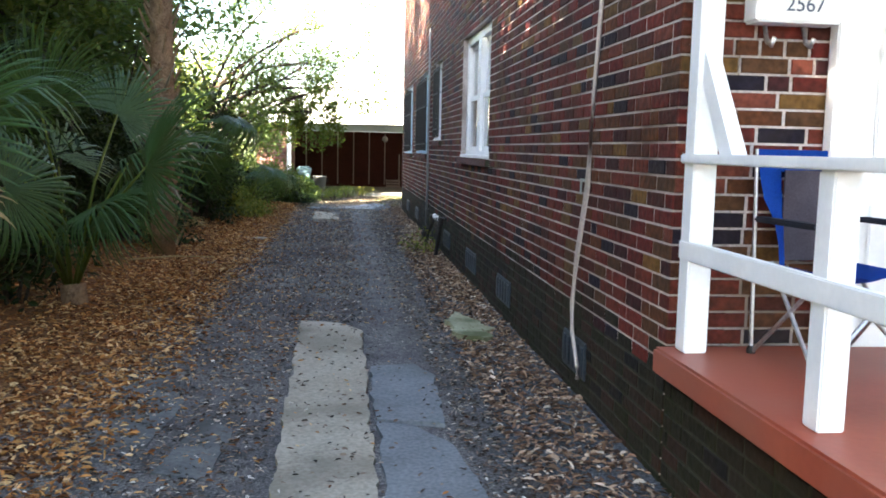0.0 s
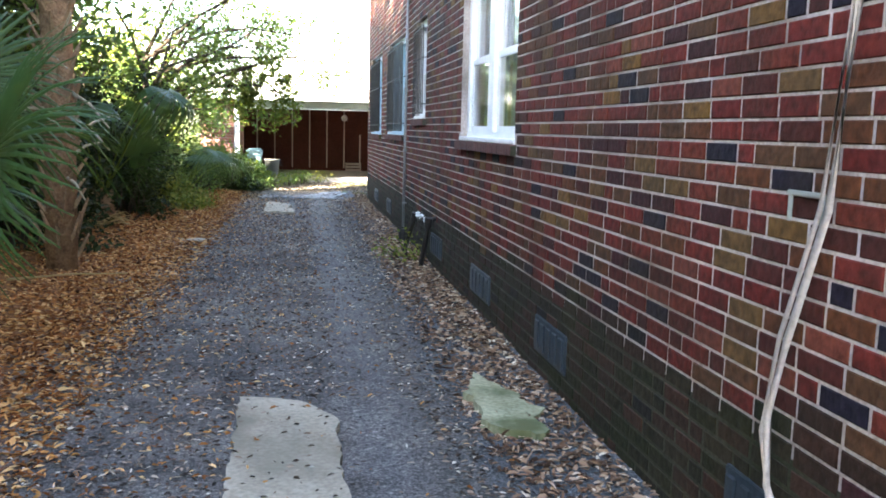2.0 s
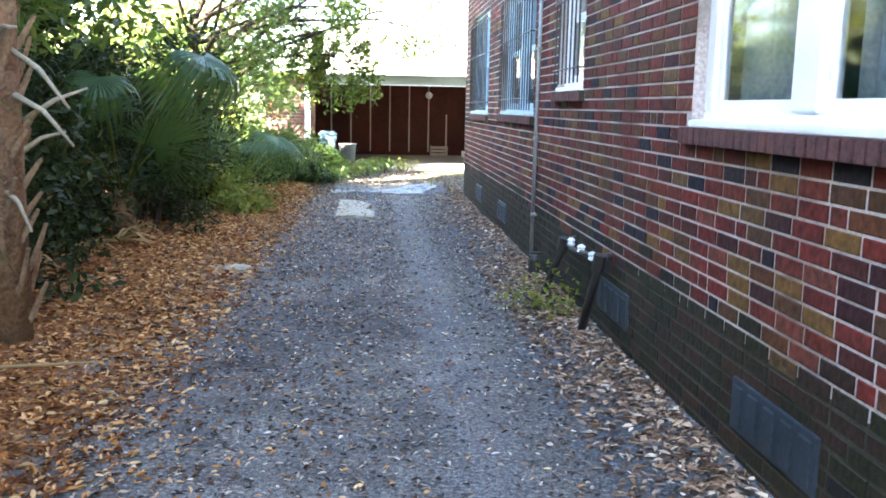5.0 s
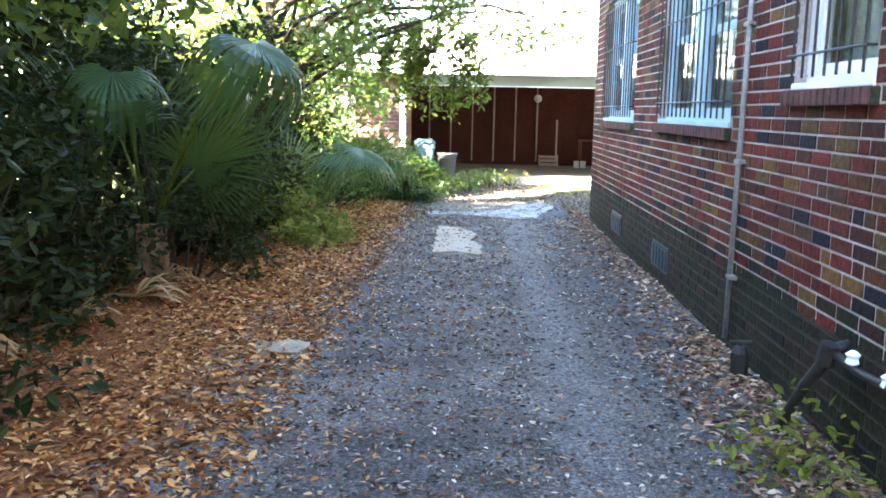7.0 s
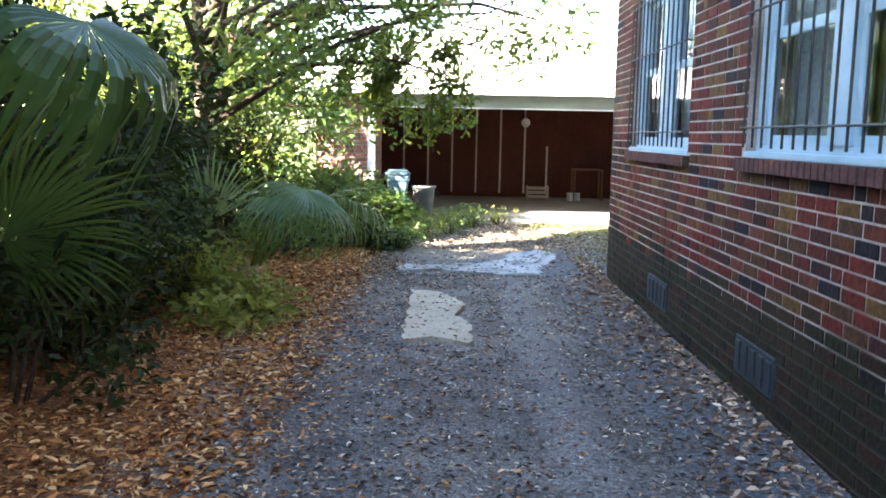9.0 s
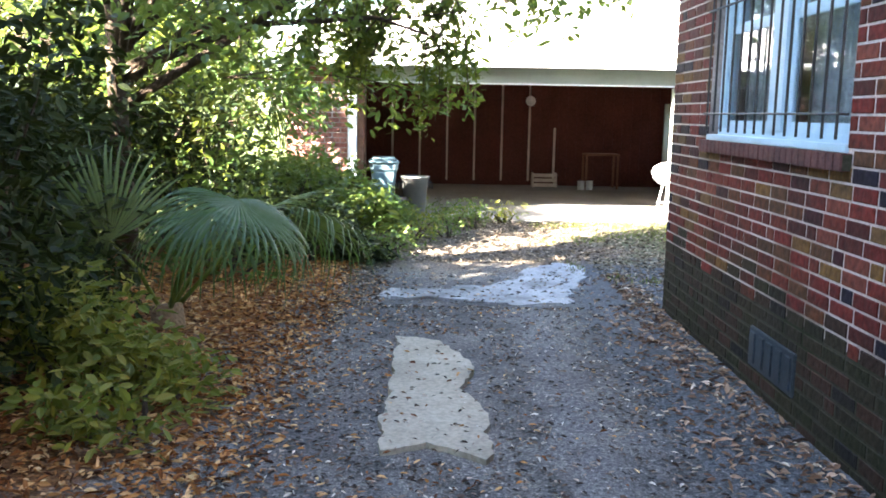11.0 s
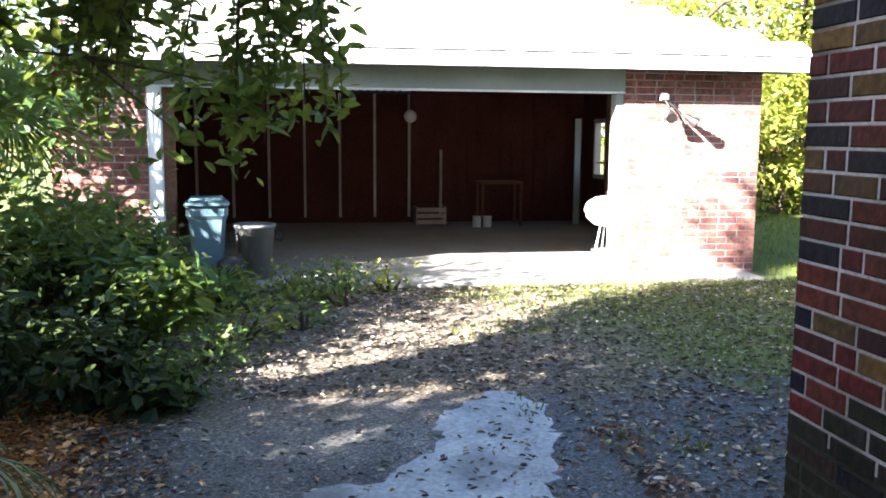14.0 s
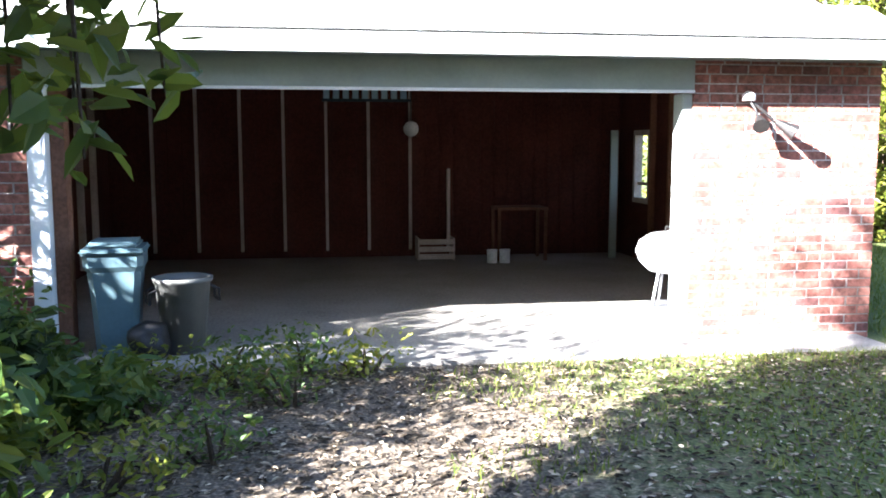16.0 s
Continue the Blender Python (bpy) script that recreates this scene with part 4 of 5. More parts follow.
def leaf_quads(points, size, rnd, vs, fs, flat=0.0, up=0.3):
    """A folded leaf of four triangles at each point, turned at random."""
    for p in points:
        s = size * rnd.uniform(0.6, 1.3)
        d = Vector((rnd.gauss(0, 1), rnd.gauss(0, 1), rnd.gauss(-0.25, 0.6) * (1 - flat))).normalized()
        side = d.cross(Vector((rnd.gauss(0, 0.35 + 0.4 * (1 - flat)), rnd.gauss(0, 0.35 + 0.4 * (1 - flat)), 1))).normalized()
        nrm = side.cross(d)
        k = len(vs)
        slim, curl = (rnd.uniform(0.4, 1.05), rnd.uniform(0.4, 2.6)) if flat else (1.0, 1.0)
        for f, w, dz in ((0, 0, 0), (0.3, 0.21, 0.05), (0.68, 0.19, 0.03), (1, 0, -0.06), (0.68, -0.19, 0.03), (0.3, -0.21, 0.05)):
            vs.append((p + d * s * f + side * s * w * slim + nrm * s * dz * curl)[:])
        fs += [(k, k + 1, k + 2, k + 3), (k, k + 3, k + 4, k + 5)]


def clump_points(centre, radius, count, rnd, squash=0.8):
    out = []
    for _ in range(count):
        v = Vector((rnd.gauss(0, 1), rnd.gauss(0, 1), rnd.gauss(0, 1))).normalized() * radius * rnd.random() ** 0.45
        v.z *= squash
        out.append(Vector(centre) + v)
    return out


def tree(at, height, limbs, label, material, leaf=0.09, per=420, clump=0.55, trunk_r=0.13, seed=1):
    """limbs: ends of the main limbs, relative to the foot; leaf clumps gather along their outer parts."""
    r = random.Random(seed)
    t = thing("tree", label, "tree", at)
    base = [Vector((0, 0, -0.1)), Vector((r.uniform(-.1, .1), r.uniform(-.1, .1), height * 0.35)), Vector((r.uniform(-.2, .2), r.uniform(-.2, .2), height * 0.7))]
    bm = tube(base, trunk_r, 9, r_end=trunk_r * 0.6)
    vs, fs = [], []
    for end in limbs:
        end = Vector(end)
        s = base[1].lerp(base[2], r.random())
        m1, m2 = s.lerp(end, 0.4) + Vector((0, 0, 0.3)), s.lerp(end, 0.75) + Vector((r.uniform(-.2, .2), r.uniform(-.2, .2), 0.25))
        tube([s, m1, m2, end], trunk_r * 0.45, 6, bm, trunk_r * 0.08)
        for f in (0.45, 0.65, 0.85, 1.0):
            c = s.lerp(end, f) + Vector((r.gauss(0, .3), r.gauss(0, .3), r.gauss(0.1, .25)))
            for _ in range(3):
                q = c + Vector((r.gauss(0, clump * .7), r.gauss(0, clump * .7), r.gauss(0, clump * .5)))
                tube([c.lerp(s, 0.2), q], trunk_r * 0.08, 4, bm, trunk_r * 0.03)
                leaf_quads(clump_points(q, clump * r.uniform(0.6, 1.1), per // 12, r), leaf, r, vs, fs)
    part("trunk", bm, M_BARK, t, smooth=True)
    raw("crown", vs, fs, material, t)
    return t


def shrub(at, size, count, label, material, leaf=0.07, seed=1, name="shrub"):
    r = random.Random(seed)
    t = thing(name, label, name.replace("_", " "), at)
    bm = bmesh.new()
    vs, fs = [], []
    k = max(5, count // 160)
    for i in range(k):
        e = Vector((r.uniform(-1, 1) * size[0], r.uniform(-1, 1) * size[1], size[2] * r.uniform(0.04, 0.95)))
        tube([(e.x * 0.3, e.y * 0.3, -0.05), (e.x * 0.7, e.y * 0.7, e.z * 0.6), e], 0.018, 5, bm, 0.004)
        leaf_quads(clump_points(e, min(size) * r.uniform(0.35, 0.6) + 0.12, count // k, r), leaf, r, vs, fs)
    vs = [(x, y, max(z, 0.0)) for x, y, z in vs]
    part("stem", bm, M_BARK, t)
    raw("foliage", vs, fs, material, t)
    return t


def fan_mesh(seed, radius=0.95, droop=0.5, spread=205, n=40, split=0.5):
    """A fan palm blade: pleated leaflets from one hub, joined near it, with split hanging tips. Hub at the origin, blade towards +x, face up."""
    r = random.Random(seed)
    vs, fs = [], []
    for i in range(n):
        a = radians(-spread / 2 + spread * i / (n - 1) + r.uniform(-1.5, 1.5))
        ln = radius * (0.72 + 0.28 * math.cos(a * 0.8)) * r.uniform(0.88, 1.08)
        wid = math.tan(radians(spread / n) * 0.5)
        dr = droop * r.uniform(0.7, 1.5)
        k = len(vs)
        segs = 7
        for j in range(segs + 1):
            f = j / segs
            rr = ln * f
            w = wid * rr if f < split else wid * ln * split * (1 - ((f - split) / (1 - split)) ** 1.3) + 0.003
            bend = dr * max(0, f - 0.35) ** 2 * 2.0
            rad = rr * (1 - 0.35 * bend)
            z = -rr * bend * 0.9 + 0.10 * rr * math.cos(a) - 0.06 * abs(math.sin(a)) * rr
            c, s = math.cos(a), math.sin(a)
            for off, dz in ((-w, 0), (0, 0.35 * w), (w, 0)):
                vs.append((rad * c - off * s, rad * s + off * c, z + dz))
        for j in range(segs):
            b = k + 3 * j
            fs += [(b, b + 1, b + 4, b + 3), (b + 1, b + 2, b + 5, b + 4)]
    return vs, fs


FANS = {}


def frond(parent, hub, base, tilt, roll, size=1.0, kind=0, material=None, droop=0.5):
    """A stalk from base to hub, and the fan at its end pointing onwards."""
    material = material or M_PALM
    key = (kind, droop, material.name)
    if key not in FANS:
        v, f = fan_mesh(kind + 3, 1.05, droop, *((230, 26, 0.62) if droop > 0.8 else (225, 44, 0.36)))
        me = bpy.data.meshes.new("frond")
        me.from_pydata(v, [], f)
        bm = bmesh.new()
        bm.from_mesh(me)
        bmesh.ops.remove_doubles(bm, verts=bm.verts, dist=0.0012)
        bm.to_mesh(me)
        bm.free()
        me.materials.append(material)
        FANS[key] = me
    hub, base = Vector(hub), Vector(base)
    d = hub - base
    yaw = math.degrees(math.atan2(d.y, d.x))
    ob = new("frond", FANS[key])
    ob.parent = parent
    inv = Matrix.Translation(-parent.location)
    ob.matrix_local = inv @ Matrix.Translation(hub) @ pose(0, 0, 0, 0, 0, yaw) @ pose(0, 0, 0, 0, tilt, 0) @ pose(0, 0, 0, roll, 0, 0) @ Matrix.Scale(size, 4)
    mid = base.lerp(hub, 0.5) + Vector((0, 0, 0.12 * d.length))
    bm = tube([base - parent.location, mid - parent.location, hub - parent.location], 0.018, 6, r_end=0.009)
    part("stalk", bm, M_LEAFY if material is M_PALM else M_PALMDEAD, parent, smooth=True)


def palm(at, trunk_h, trunk_r, label, fronds, auto=0, seed=1, reach=1.0, low=0.0):
    """fronds: (hub, tilt down, roll, size, droop); more are spread round the head."""
    r = random.Random(seed)
    p = thing("fan_palm", label, "palm tree", at)
    head = Vector(at) + Vector((0, 0, trunk_h))
    bm = tube([(0, 0, -0.1), (0.02, 0, trunk_h * 0.5), (0, 0.02, trunk_h + 0.1)], trunk_r, 14, r_end=trunk_r * 0.9)
    part("trunk", bm, M_PALMBARK, p, smooth=True)
    if trunk_h > 0.5:
        n = int(trunk_h * 26)
        for i in range(n):
            a, z = i * 2.4, 0.15 + (trunk_h - 0.1) * i / n
            c, s = math.cos(a), math.sin(a)
            part("boot", tube([(c * trunk_r * 0.8, s * trunk_r * 0.8, z), (c * trunk_r * 1.15, s * trunk_r * 1.15, z + 0.07), (c * trunk_r * 1.7, s * trunk_r * 1.7, z + r.uniform(0.17, 0.3))], 0.030, 5, r_end=0.012), M_BOOT, p)
    for hub, tilt, roll, size, droop in fronds:
        frond(p, hub, head, tilt, roll, size, r.randrange(3), droop=droop)
    for i in range(auto):
        a = i * 2.39996 + seed
        ln = reach * r.uniform(0.7, 1.15)
        el = radians(r.uniform(low, 70))
        hub = head + Vector((math.cos(a) * math.cos(el), math.sin(a) * math.cos(el), math.sin(el))) * ln
        frond(p, hub, head, 25 - math.degrees(el) * 0.8 + r.uniform(-15, 15), r.uniform(-75, 75), r.uniform(0.75, 1.05), r.randrange(3), droop=r.choice((0.25, 0.5)))
    return p


palm((-2.3, 11.5, 0), 4.3, 0.15, "tall fan palm with a rough booted orange-brown trunk", [], 18, 5, 1.2, -30)
tall_palm = bpy.data.objects["fan_palm"]
for dx, dy, z0, dz in ((0.52, -0.25, 1.75, -0.32), (0.50, -0.15, 1.5, -0.28), (0.32, -0.40, 1.8, 0.05), (0.36, 0.15, 1.15, 0.14), (0.45, 0.3, 1.35, 0.2), (0.3, -0.3, 0.95, -0.2), (0.26, -0.45, 2.15, 0.3), (-0.3, -0.4, 1.6, -0.1)):
    part("old_stalk", tube([(0.3 * dx, 0.3 * dy, z0), (0.65 * dx, 0.65 * dy, z0 + 0.45 * dz + 0.04), (dx, dy, z0 + dz)], 0.021, 6, r_end=0.008), M_STALK, tall_palm, "bare grey-tan leaf stalk", True)
palm((-2.4, 8.0, 0), 0.12, 0.12, "young fan palm with broad green fans by the drive",
     [((-1.61, 7.4, 1.3), -38, 60, 0.95, 0.25), ((-2.3, 7.0, 1.75), -50, 50, 0.9, 0.25), ((-2.75, 7.2, 1.9), -45, -50, 0.95, 0.25), ((-1.95, 7.6, 0.95), 15, 50, 0.6, 0.5), ((-2.1, 8.5, 1.75), -35, 50, 0.8, 0.25)], 5, 2, 1.4, 35)
palm((-2.75, 5.3, 0), 0.6, 0.14, "bushy fan palm with drooping fans at the lot edge", [((-2.35, 4.9, 1.6), 35, 0, 0.75, 0.9)], 10, 3, 1.3, 30)
palm((-2.75, 15.6, 0), 0.45, 0.13, "fan palm with a large drooping blue-green fan",
     [((-1.78, 15.2, 1.93), 38, 0, 0.68, 0.9), ((-2.35, 16.3, 1.75), 45, 10, 0.6, 0.9), ((-2.75, 15.0, 1.7), 40, -10, 0.55, 0.9)], 3, 4, 0.8, 40)
palm((-2.2, 19.8, 0), 0.1, 0.12, "low fan palm spreading dark fans over the drive edge",
     [((-1.7, 19.2, 0.93), 22, 8, 0.72, 0.5), ((-1.38, 20.2, 0.77), 24, -20, 0.75, 0.5), ((-1.5, 19.0, 1.01), 30, -15, 0.7, 0.5)], 2, 7, 0.9, 45)
palm((-3.2, 25.6, 0), 1.5, 0.13, "slender fan palm standing beside the garage", [], 8, 8, 0.9, 10)

# trees: the row that shades the drive, and the one that hangs over it
for i, (x, y, h) in enumerate(((-5.6, -1.5, 6.2), (-5.2, 2.2, 6.4), (-5.6, 6.0, 6.6), (-5.0, 9.6, 6.4), (-5.4, 13.2, 6.2), (-5.0, 16.6, 5.4))):
    r = random.Random(20 + i)
    limbs = [(r.uniform(-1.4, 2.2), r.uniform(-2.3, 2.3), h * r.uniform(0.35, 1.0)) for _ in range(18)]
    tree((x, y, 0), h, limbs, "leafy green shade tree behind the palms", M_LEAF, 0.15, 900, 0.75, 0.16, 30 + i)
# added second row, mostly hidden, tall enough to keep sun off drive and wall
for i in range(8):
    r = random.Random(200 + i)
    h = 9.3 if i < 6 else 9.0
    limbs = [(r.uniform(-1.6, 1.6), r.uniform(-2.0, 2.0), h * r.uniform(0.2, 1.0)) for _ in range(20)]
    tree((-8.3 + 0.5 * math.sin(i * 2), -7 + i * 2.9, 0), h, limbs, "tall dense tree added behind the row to block sun", M_LEAFD, 0.24, 900, 0.9, 0.2, 230 + i)
tree((-3.0, 21.4, 0), 4.2, [(3.4, 0.4, 2.9), (3.0, -0.6, 3.3), (2.4, 0.9, 3.6), (2.2, -1.0, 3.0), (1.4, 0.3, 4.0), (1.0, -1.6, 3.4), (2.6, 0.6, 2.2), (0.6, 1.2, 3.4), (-0.6, -0.8, 3.8), (1.2, -2.2, 2.6), (3.7, 0.3, 3.2), (3.2, 0.2, 3.9), (2.2, 0.0, 4.7), (1.3, 0.4, 5.0), (3.8, -0.3, 2.7), (2.7, -0.5, 4.3)],
     "broad-leaved tree with branches hanging over the drive", M_LEAF, 0.10, 560, 0.46, 0.10, 51)
for i, (x, y, h) in enumerate(((-4.7, 23.6, 3.6), (-5.0, 26.6, 2.0), (-3.4, 23.8, 2.7))):
    r = random.Random(300 + i)
    tree((x, y, 0), h, [(r.uniform(-1.2, 1.2), r.uniform(-1.3, 1.3), h * r.uniform(0.25, 1.0)) for _ in range(15)], "small leafy tree beside the garage", M_LEAF, 0.11, 380, 0.55, 0.08, 310 + i)
# added out of sight; its top casts the shadow on the right garage pier
tree((-8.3, 18.75, 0), 8.8, [(0.2, 0.1, 8.9), (-0.2, -0.1, 8.3), (0.1, 0.15, 7.8)], "slender tall tree added to shadow the garage pier", M_LEAFD, 0.2, 330, 0.26, 0.12, 240)
r = random.Random(77)
# two more added trees close the gaps that let sun onto the far wall
tree((-7.2, 14.6, 0), 8.2, [(r.uniform(-1.0, 1.0), r.uniform(-1.3, 1.3), 8.2 * r.uniform(0.5, 1.0)) for _ in range(18)], "tall dense tree added behind the row to block sun", M_LEAFD, 0.24, 900, 0.75, 0.2, 242)
tree((-8.0, 16.0, 0), 8.0, [(r.uniform(-1.2, 1.2), r.uniform(-1.5, 1.5), 8.0 * r.uniform(0.35, 1.0)) for _ in range(20)], "tall dense tree added behind the row to block sun", M_LEAFD, 0.24, 900, 0.8, 0.2, 241)
hang = thing("hanging_branch", "leafy branch hanging down before the garage", "branch", (-0.33, 22.1, 2.35))
vs, fs = [], []
for k in range(19):
    x0, y0 = rnd.uniform(-0.9, 0.35), rnd.uniform(-0.25, 0.9)
    low = rnd.uniform(0.35, 0.9) + 0.5 * max(0, 1 - abs(x0 + 0.25) / 0.3)
    pts = [Vector((x0 * 0.5, y0 * 0.5, 0.25)), Vector((x0 * 0.9, y0, -0.1)), Vector((x0 * 1.05, y0, -low * 0.6)), Vector((x0 * 1.1, y0, -low))]
    part("twig", tube(pts, 0.009, 5, r_end=0.003), M_BARK, hang)
    for a, b in zip(pts, pts[1:]):
        for f in (0.15, 0.4, 0.65, 0.9):
            leaf_quads(clump_points(a.lerp(b, f), 0.12, 6, rnd), 0.10, rnd, vs, fs)
tagged(raw("foliage", vs, fs, M_LEAFG, hang), kind="stuff")
copy_thing(hang, pose(-1.0, 22.7, 2.55, 0, 0, 70))

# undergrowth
# M_LEAFD carries the deep shade of this side in its colour
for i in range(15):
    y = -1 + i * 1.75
    shrub((-4.9 + 0.3 * math.sin(i * 3), y + 0.6, 0.05), (0.6, 1.0, 2.9 + 0.4 * math.sin(i * 1.7)), 2600, "tall shade-darkened thicket behind the undergrowth", M_LEAFD, 0.16, 260 + i)
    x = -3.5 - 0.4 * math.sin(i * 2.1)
    shrub((x, y, 0.05), (0.7, 0.95, 2.0 + 0.5 * math.sin(i * 1.3)), 4200, "dense shade-darkened undergrowth behind the leaf litter", M_LEAFD, 0.10, 60 + i)
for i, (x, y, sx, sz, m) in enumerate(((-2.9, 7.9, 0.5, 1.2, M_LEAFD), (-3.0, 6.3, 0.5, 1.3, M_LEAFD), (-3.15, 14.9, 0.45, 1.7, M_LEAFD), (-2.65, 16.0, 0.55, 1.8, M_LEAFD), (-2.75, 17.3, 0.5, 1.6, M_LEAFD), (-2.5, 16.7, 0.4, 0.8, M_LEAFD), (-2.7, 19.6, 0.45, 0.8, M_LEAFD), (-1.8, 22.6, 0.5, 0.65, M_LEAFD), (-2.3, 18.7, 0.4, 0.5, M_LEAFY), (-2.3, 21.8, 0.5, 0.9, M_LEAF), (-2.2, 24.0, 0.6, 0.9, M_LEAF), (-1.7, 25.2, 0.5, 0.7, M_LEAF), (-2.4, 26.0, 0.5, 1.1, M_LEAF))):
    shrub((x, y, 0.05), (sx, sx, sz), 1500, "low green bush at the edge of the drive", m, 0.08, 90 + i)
for i, (x, y, sx, sz) in enumerate(((-1.9, 23.2, 0.5, 0.55), (-1.45, 24.3, 0.45, 0.5), (-1.75, 25.4, 0.5, 0.5), (-1.2, 25.2, 0.35, 0.22), (-2.3, 24.6, 0.5, 0.8), (-2.2, 26.1, 0.35, 0.9), (-1.3, 23.0, 0.3, 0.35), (-1.6, 26.3, 0.25, 0.3))):
    shrub((x, y, 0.03), (sx, sx, sz), 900, "dark green broad-leaved vines over the ground", M_LEAF if i % 2 else M_LEAFD, 0.15, 400 + i, "ground_vine")
for i, (x, y, h) in enumerate(((6.9, 33.6, 2.2), (8.4, 33.2, 2.6), (9.8, 33.8, 3.0), (11.4, 33.0, 2.8), (7.6, 35.8, 3.2), (9.2, 36.4, 3.6), (11.0, 36.2, 3.6), (12.8, 34.6, 3.2))):
    shrub((x, y, 0), (1.0, 0.8, h), 3000, "tall sunlit yellow-green shrub behind the yard", M_LEAFY, 0.15, 450 + i)
for i, (x, y) in enumerate(((-1.75, 18.0), (-2.15, 18.3))):
    shrub((x, y, 0.05), (0.34, 0.34, 0.36), 700, "yellow-green bush beside the drive", M_LEAFY, 0.08, 470 + i)
for i, (x, y) in enumerate(((-1.25, 25.9), (-0.75, 26.1), (-0.35, 26.2), (-1.05, 24.9), (-0.9, 23.6), (-1.3, 24.2), (0.2, 26.25), (1.2, 12.25), (-0.6, 25.3), (-0.15, 25.9), (0.15, 25.5), (-0.7, 24.3), (-0.2, 24.6), (0.6, 26.2), (-0.9, 22.9))):
    shrub((x, y, 0.03), (0.24, 0.22, 0.22), 240, "small bright green weeds in the ground", M_LEAFY if i % 2 else M_LEAF, 0.06, 120 + i, "weed_clump")
for i, (x, y, h) in enumerate(((7.5, 36, 5.0), (10, 34.5, 5.2), (13, 37, 6), (9, 39, 6), (-6, 33, 5), (-8, 28, 5), (16, 33, 5.5))):
    r = random.Random(150 + i)
    tree((x, y, 0), h, [(r.uniform(-2, 2), r.uniform(-2, 2), h * r.uniform(0.2, 1)) for _ in range(14)], "sunlit yellow-green tree behind the garage", M_LEAFY, 0.16, 560, 0.8, 0.15, 160 + i)
fence = thing("board_fence", "weathered brown board fence behind the garage yard", "fence", (11.3, 35.0, 0))
for k in range(6):
    part("board", box(-2.6 + k * 0.2, -2.41 + k * 0.2, 0, 0.02, 0, 1.75 + 0.02 * math.sin(k * 5), 0.003), M_FENCE, fence)

# litter and grass
vs, fs = [], []
pts = []
while len(pts) < 42000:
    x, y = -1.2 - abs(rnd.gauss(0, 0.9)) + rnd.gauss(0, 0.12), rnd.uniform(1.5, 23)
    if x > -4:
        pts.append(Vector((x, y, leaf_z(x, y))))
leaf_quads(pts, 0.052, rnd, vs, fs, 0.6)
pts = []
for _ in range(4500):
    x, y = -1.3 + abs(rnd.gauss(0, 0.9)), rnd.uniform(2, 22)
    if x < 1.35:
        pts.append(Vector((x, y, leaf_z(x, y))))
leaf_quads(pts, 0.04, rnd, vs, fs, 0.9)
tagged(raw("leaf_litter", vs, fs, M_LITTER), "orange-brown dry leaves lying along the drive", "fallen leaves", kind="stuff")
vs, fs = [], []
pts = []
while len(pts) < 46000:
    y = rnd.uniform(2.5, 22)
    if rnd.random() < 0.36:
        x = 1.38 - abs(rnd.gauss(0, 0.24 if y > 8 else 0.40))
    else:
        x = rnd.uniform(-1.4, 1.0)
    pts.append(Vector((x, y, leaf_z(x, y))))
leaf_quads([p for p in pts if p.x < 0.85 and not (0.2 < p.x < 0.55 and rnd.random() < 0.6)], 0.034, rnd, vs, fs, 0.9)
tagged(raw("scattered_leaves", vs, fs, M_LITTERP), "pale dry leaves scattered on the drive", "fallen leaves", kind="stuff")
vs, fs = [], []
leaf_quads([p for p in pts if p.x >= 0.85 and (p.y < 14.5 or rnd.random() < 0.45)], 0.052, rnd, vs, fs, 0.65)
tagged(raw("wall_leaves", vs, fs, M_LITTERW), "pinkish brown dry leaves along the foot of the wall", "fallen leaves", kind="stuff")
vs, fs = [], []
pts = []
for _ in range(26000):
    x, y = rnd.uniform(-1.3, 5), rnd.uniform(20.6, 26.3)
    pts.append(Vector((x, y, leaf_z(x, y))))
leaf_quads(pts, 0.045, rnd, vs, fs, 0.9)
tagged(raw("leaf_mulch", vs, fs, M_MULCH), "dull brown leaf mulch on the ground near the garage", "fallen leaves", kind="stuff")
vs, fs = [], []
n = 0
while n < 34000:
    x, y = rnd.uniform(0.9, 9), rnd.uniform(21.5, 34)
    if (x < GX1 + 0.1 and y > 26.35) or (x < 1.45 and y < 20.6) or (y < 26.4 and noise.noise((x * 0.8, y * 0.8, 2)) + 0.3 * (x - 1.7) < 0.0):
        n += 0.2
        continue
    n += 1
    z = ground_z(x, y)
    a, h = rnd.uniform(0, math.tau), rnd.uniform(0.02, 0.06) * (1.5 if y > 26 else 1)
    k = len(vs)
    c, s = math.cos(a), math.sin(a)
    vs += [(x - 0.006 * s, y + 0.006 * c, z), (x + 0.006 * s, y - 0.006 * c, z), (x + c * h * 0.6, y + s * h * 0.6, z + h)]
    fs.append((k, k + 1, k + 2))
tagged(raw("grass", vs, fs, M_GRASS), "patchy green grass near the garage", "grass", kind="stuff")
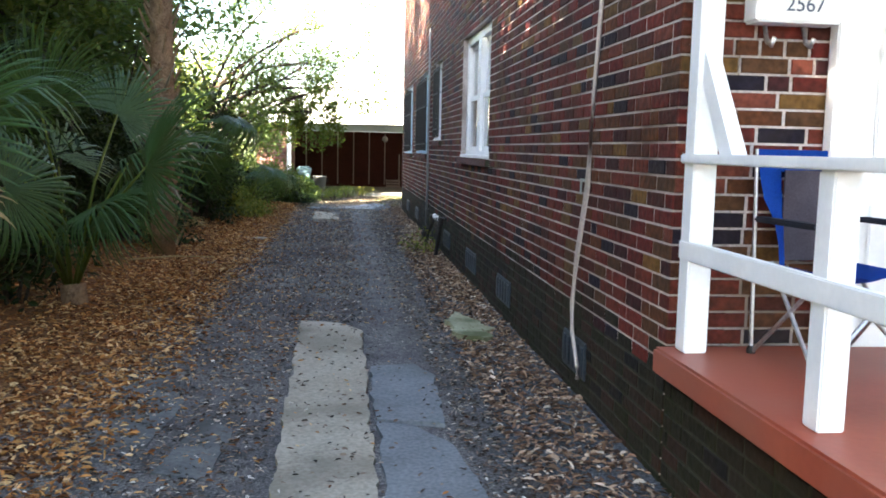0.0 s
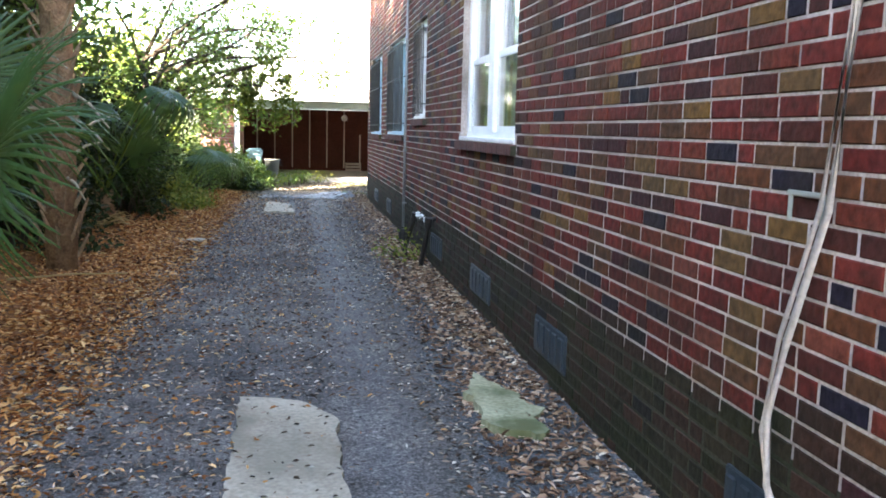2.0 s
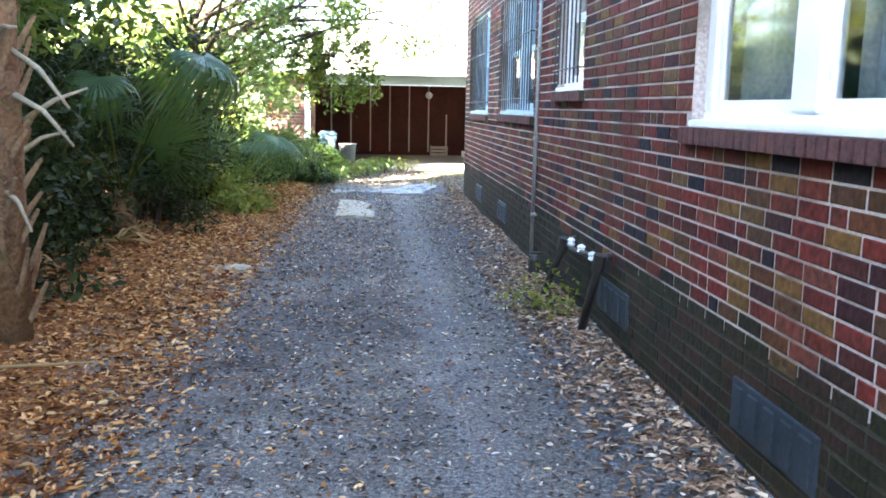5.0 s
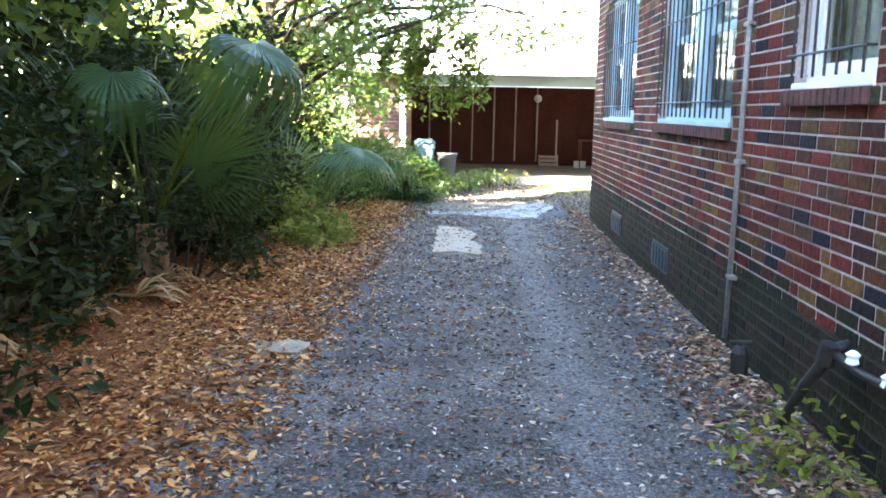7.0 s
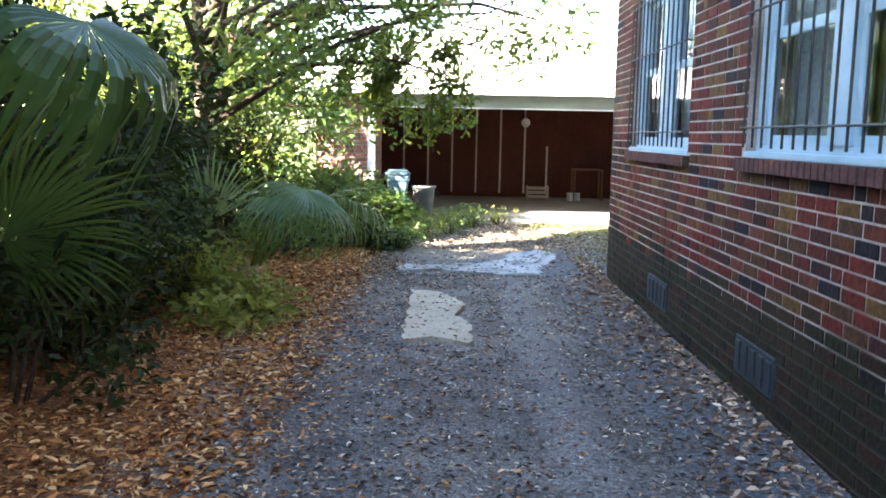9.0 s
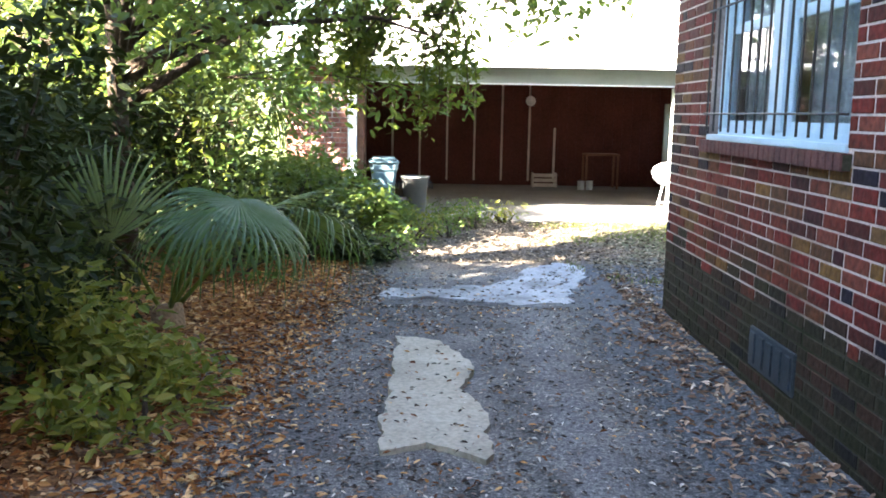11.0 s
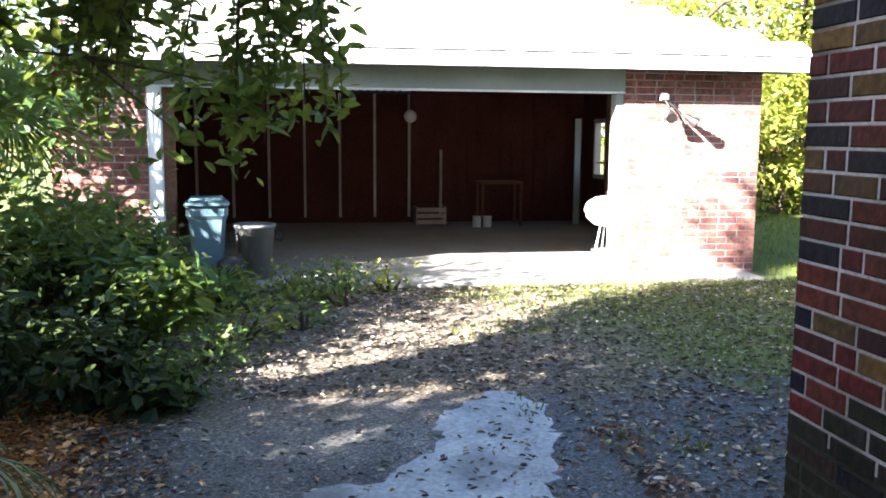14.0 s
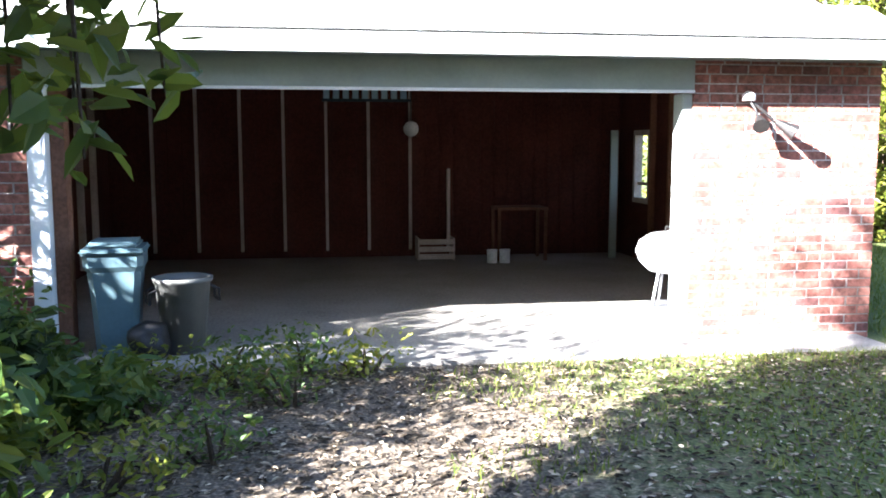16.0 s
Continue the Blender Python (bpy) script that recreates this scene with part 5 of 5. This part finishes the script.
def fallen_frond(at, turn, size, seed):
    """A dry fan collapsed on the ground: curled strips from one stalk, lying almost flat."""
    r = random.Random(seed)
    deb = thing("fallen_frond", "pale dry palm frond lying on the leaf litter", "palm frond", at)
    part("stalk", tube([(-0.55 * size, 0.05, 0.01), (-0.25 * size, 0.0, 0.05), (0, 0, 0.04)], 0.016, 6, r_end=0.012), M_PALMDEAD, deb, smooth=True)
    for i in range(13):
        a = radians(r.uniform(-62, 62))
        ln, w = size * r.uniform(0.35, 0.8), size * r.uniform(0.018, 0.035)
        lift, bow = r.uniform(0.03, 0.14), r.uniform(-0.12, 0.12)
        vs, fs = [], []
        for j in range(7):
            f = j / 6
            ww = w * (0.35 + 1.6 * f) * (1 - f ** 3) + 0.002
            x, y, z = ln * f, bow * f * f, 0.03 + lift * math.sin(math.pi * f * 0.9)
            for o, dz in ((-ww, 0.5 * ww), (0, 0), (ww, 0.5 * ww)):
                vs.append((x * math.cos(a) - (y + o) * math.sin(a), x * math.sin(a) + (y + o) * math.cos(a), z + dz))
        fs = [q for j in range(6) for q in ((3 * j, 3 * j + 1, 3 * j + 4, 3 * j + 3), (3 * j + 1, 3 * j + 2, 3 * j + 5, 3 * j + 4))]
        raw("leaflet", vs, fs, M_PALMDEAD, deb)
    deb.rotation_euler = (0, 0, radians(turn))


for i, (x, y, turn, size) in enumerate(((-2.64, 14.99, 15, 0.62), (-2.74, 14.12, 60, 0.5), (-2.95, 13.34, -20, 0.6), (-2.9, 14.13, 30, 0.5), (-3.08, 15.69, 10, 0.5), (-2.62, 15.52, 40, 0.4))):
    fallen_frond((x, y, ground_z(x, y)), turn, size, 70 + i)
for hub, base, tilt in (((-2.1, 4.75, 1.25), (-2.7, 5.2, 0.9), 70), ((-2.45, 4.5, 1.2), (-2.72, 5.2, 0.9), 75)):
    pm = bpy.data.objects["fan_palm.002"]
    frond(pm, hub, base, tilt, 20, 0.5, 2, M_PALMDEAD, 0.5)
c = thing("stick", "thin pale fallen stick lying across the leaves", "stick", (-2.0, 10.6, 0.1))
part("wood", tube([(-0.5, -0.1, 0.02), (0, 0, 0.05), (0.45, 0.15, 0.03)], 0.012, 6, r_end=0.006), M_PALMDEAD, c)
# pale mortar smears on the bricks, built as thin raised bars
c = thing("wall_bracket", "small pale mortar outline on the brick wall", "bracket", (WX, 4.9, 1.28))
part("bar", box(-0.012, -0.001, -0.09, 0.09, 0.048, 0.062, 0.002), M_TRIM, c)
for yy in (-0.09, 0.07):
    part("lug", box(-0.01, -0.001, yy, yy + 0.015, -0.03, 0.047, 0.002), M_TRIM, c)

# ---- bricks, last ----
br = random.Random(9)
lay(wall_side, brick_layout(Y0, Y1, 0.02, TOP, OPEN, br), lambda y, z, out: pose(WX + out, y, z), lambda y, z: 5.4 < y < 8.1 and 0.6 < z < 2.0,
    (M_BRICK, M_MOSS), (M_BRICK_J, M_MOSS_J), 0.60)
turn = pose(0, 0, 0, 0, 0, 90)
lay(wall_front, brick_layout(0, 4.0, 0.02, TOP, [], br), lambda y, z, out: Matrix.Translation((WX + 4.0 - y, Y0 + out, z)) @ turn, lambda y, z: False,
    (M_BRICK, M_MOSS), (M_BRICK_J, M_MOSS_J), 0.60)
lay(wall_back, brick_layout(0, 4.0, 0.02, TOP, [], br), lambda y, z, out: Matrix.Translation((WX + y, Y1 - out, z)) @ pose(0, 0, 0, 0, 0, -90), lambda y, z: False,
    (M_BRICK, M_MOSS), (M_BRICK_J, M_MOSS_J), 0.60)
lay(porch_base, brick_layout(0.25, Y0 - 0.01, 0.02, PZ - 0.14, [], br), lambda y, z, out: pose(WX + out, y, z), lambda y, z: False, (M_BRICK, M_MOSS), (M_BRICK_J, M_MOSS_J), 0.9)
lay(pier_right, brick_layout(0, GX1 - OX1, -0.02, 2.2, [], br), lambda y, z, out: Matrix.Translation((GX1 - y, GY + out, z)) @ turn, lambda y, z: True, (M_GBRICK_S, M_MOSS), (M_GBRICK, M_MOSS_J), -1)
lay(pier_left, brick_layout(0, OX0 - 0.17 - GX0, -0.02, 2.2, [], br), lambda y, z, out: Matrix.Translation((OX0 - 0.17 - y, GY + out, z)) @ turn, lambda y, z: False, (M_BRICK, M_MOSS), (M_GBRICK, M_MOSS_J), -1)
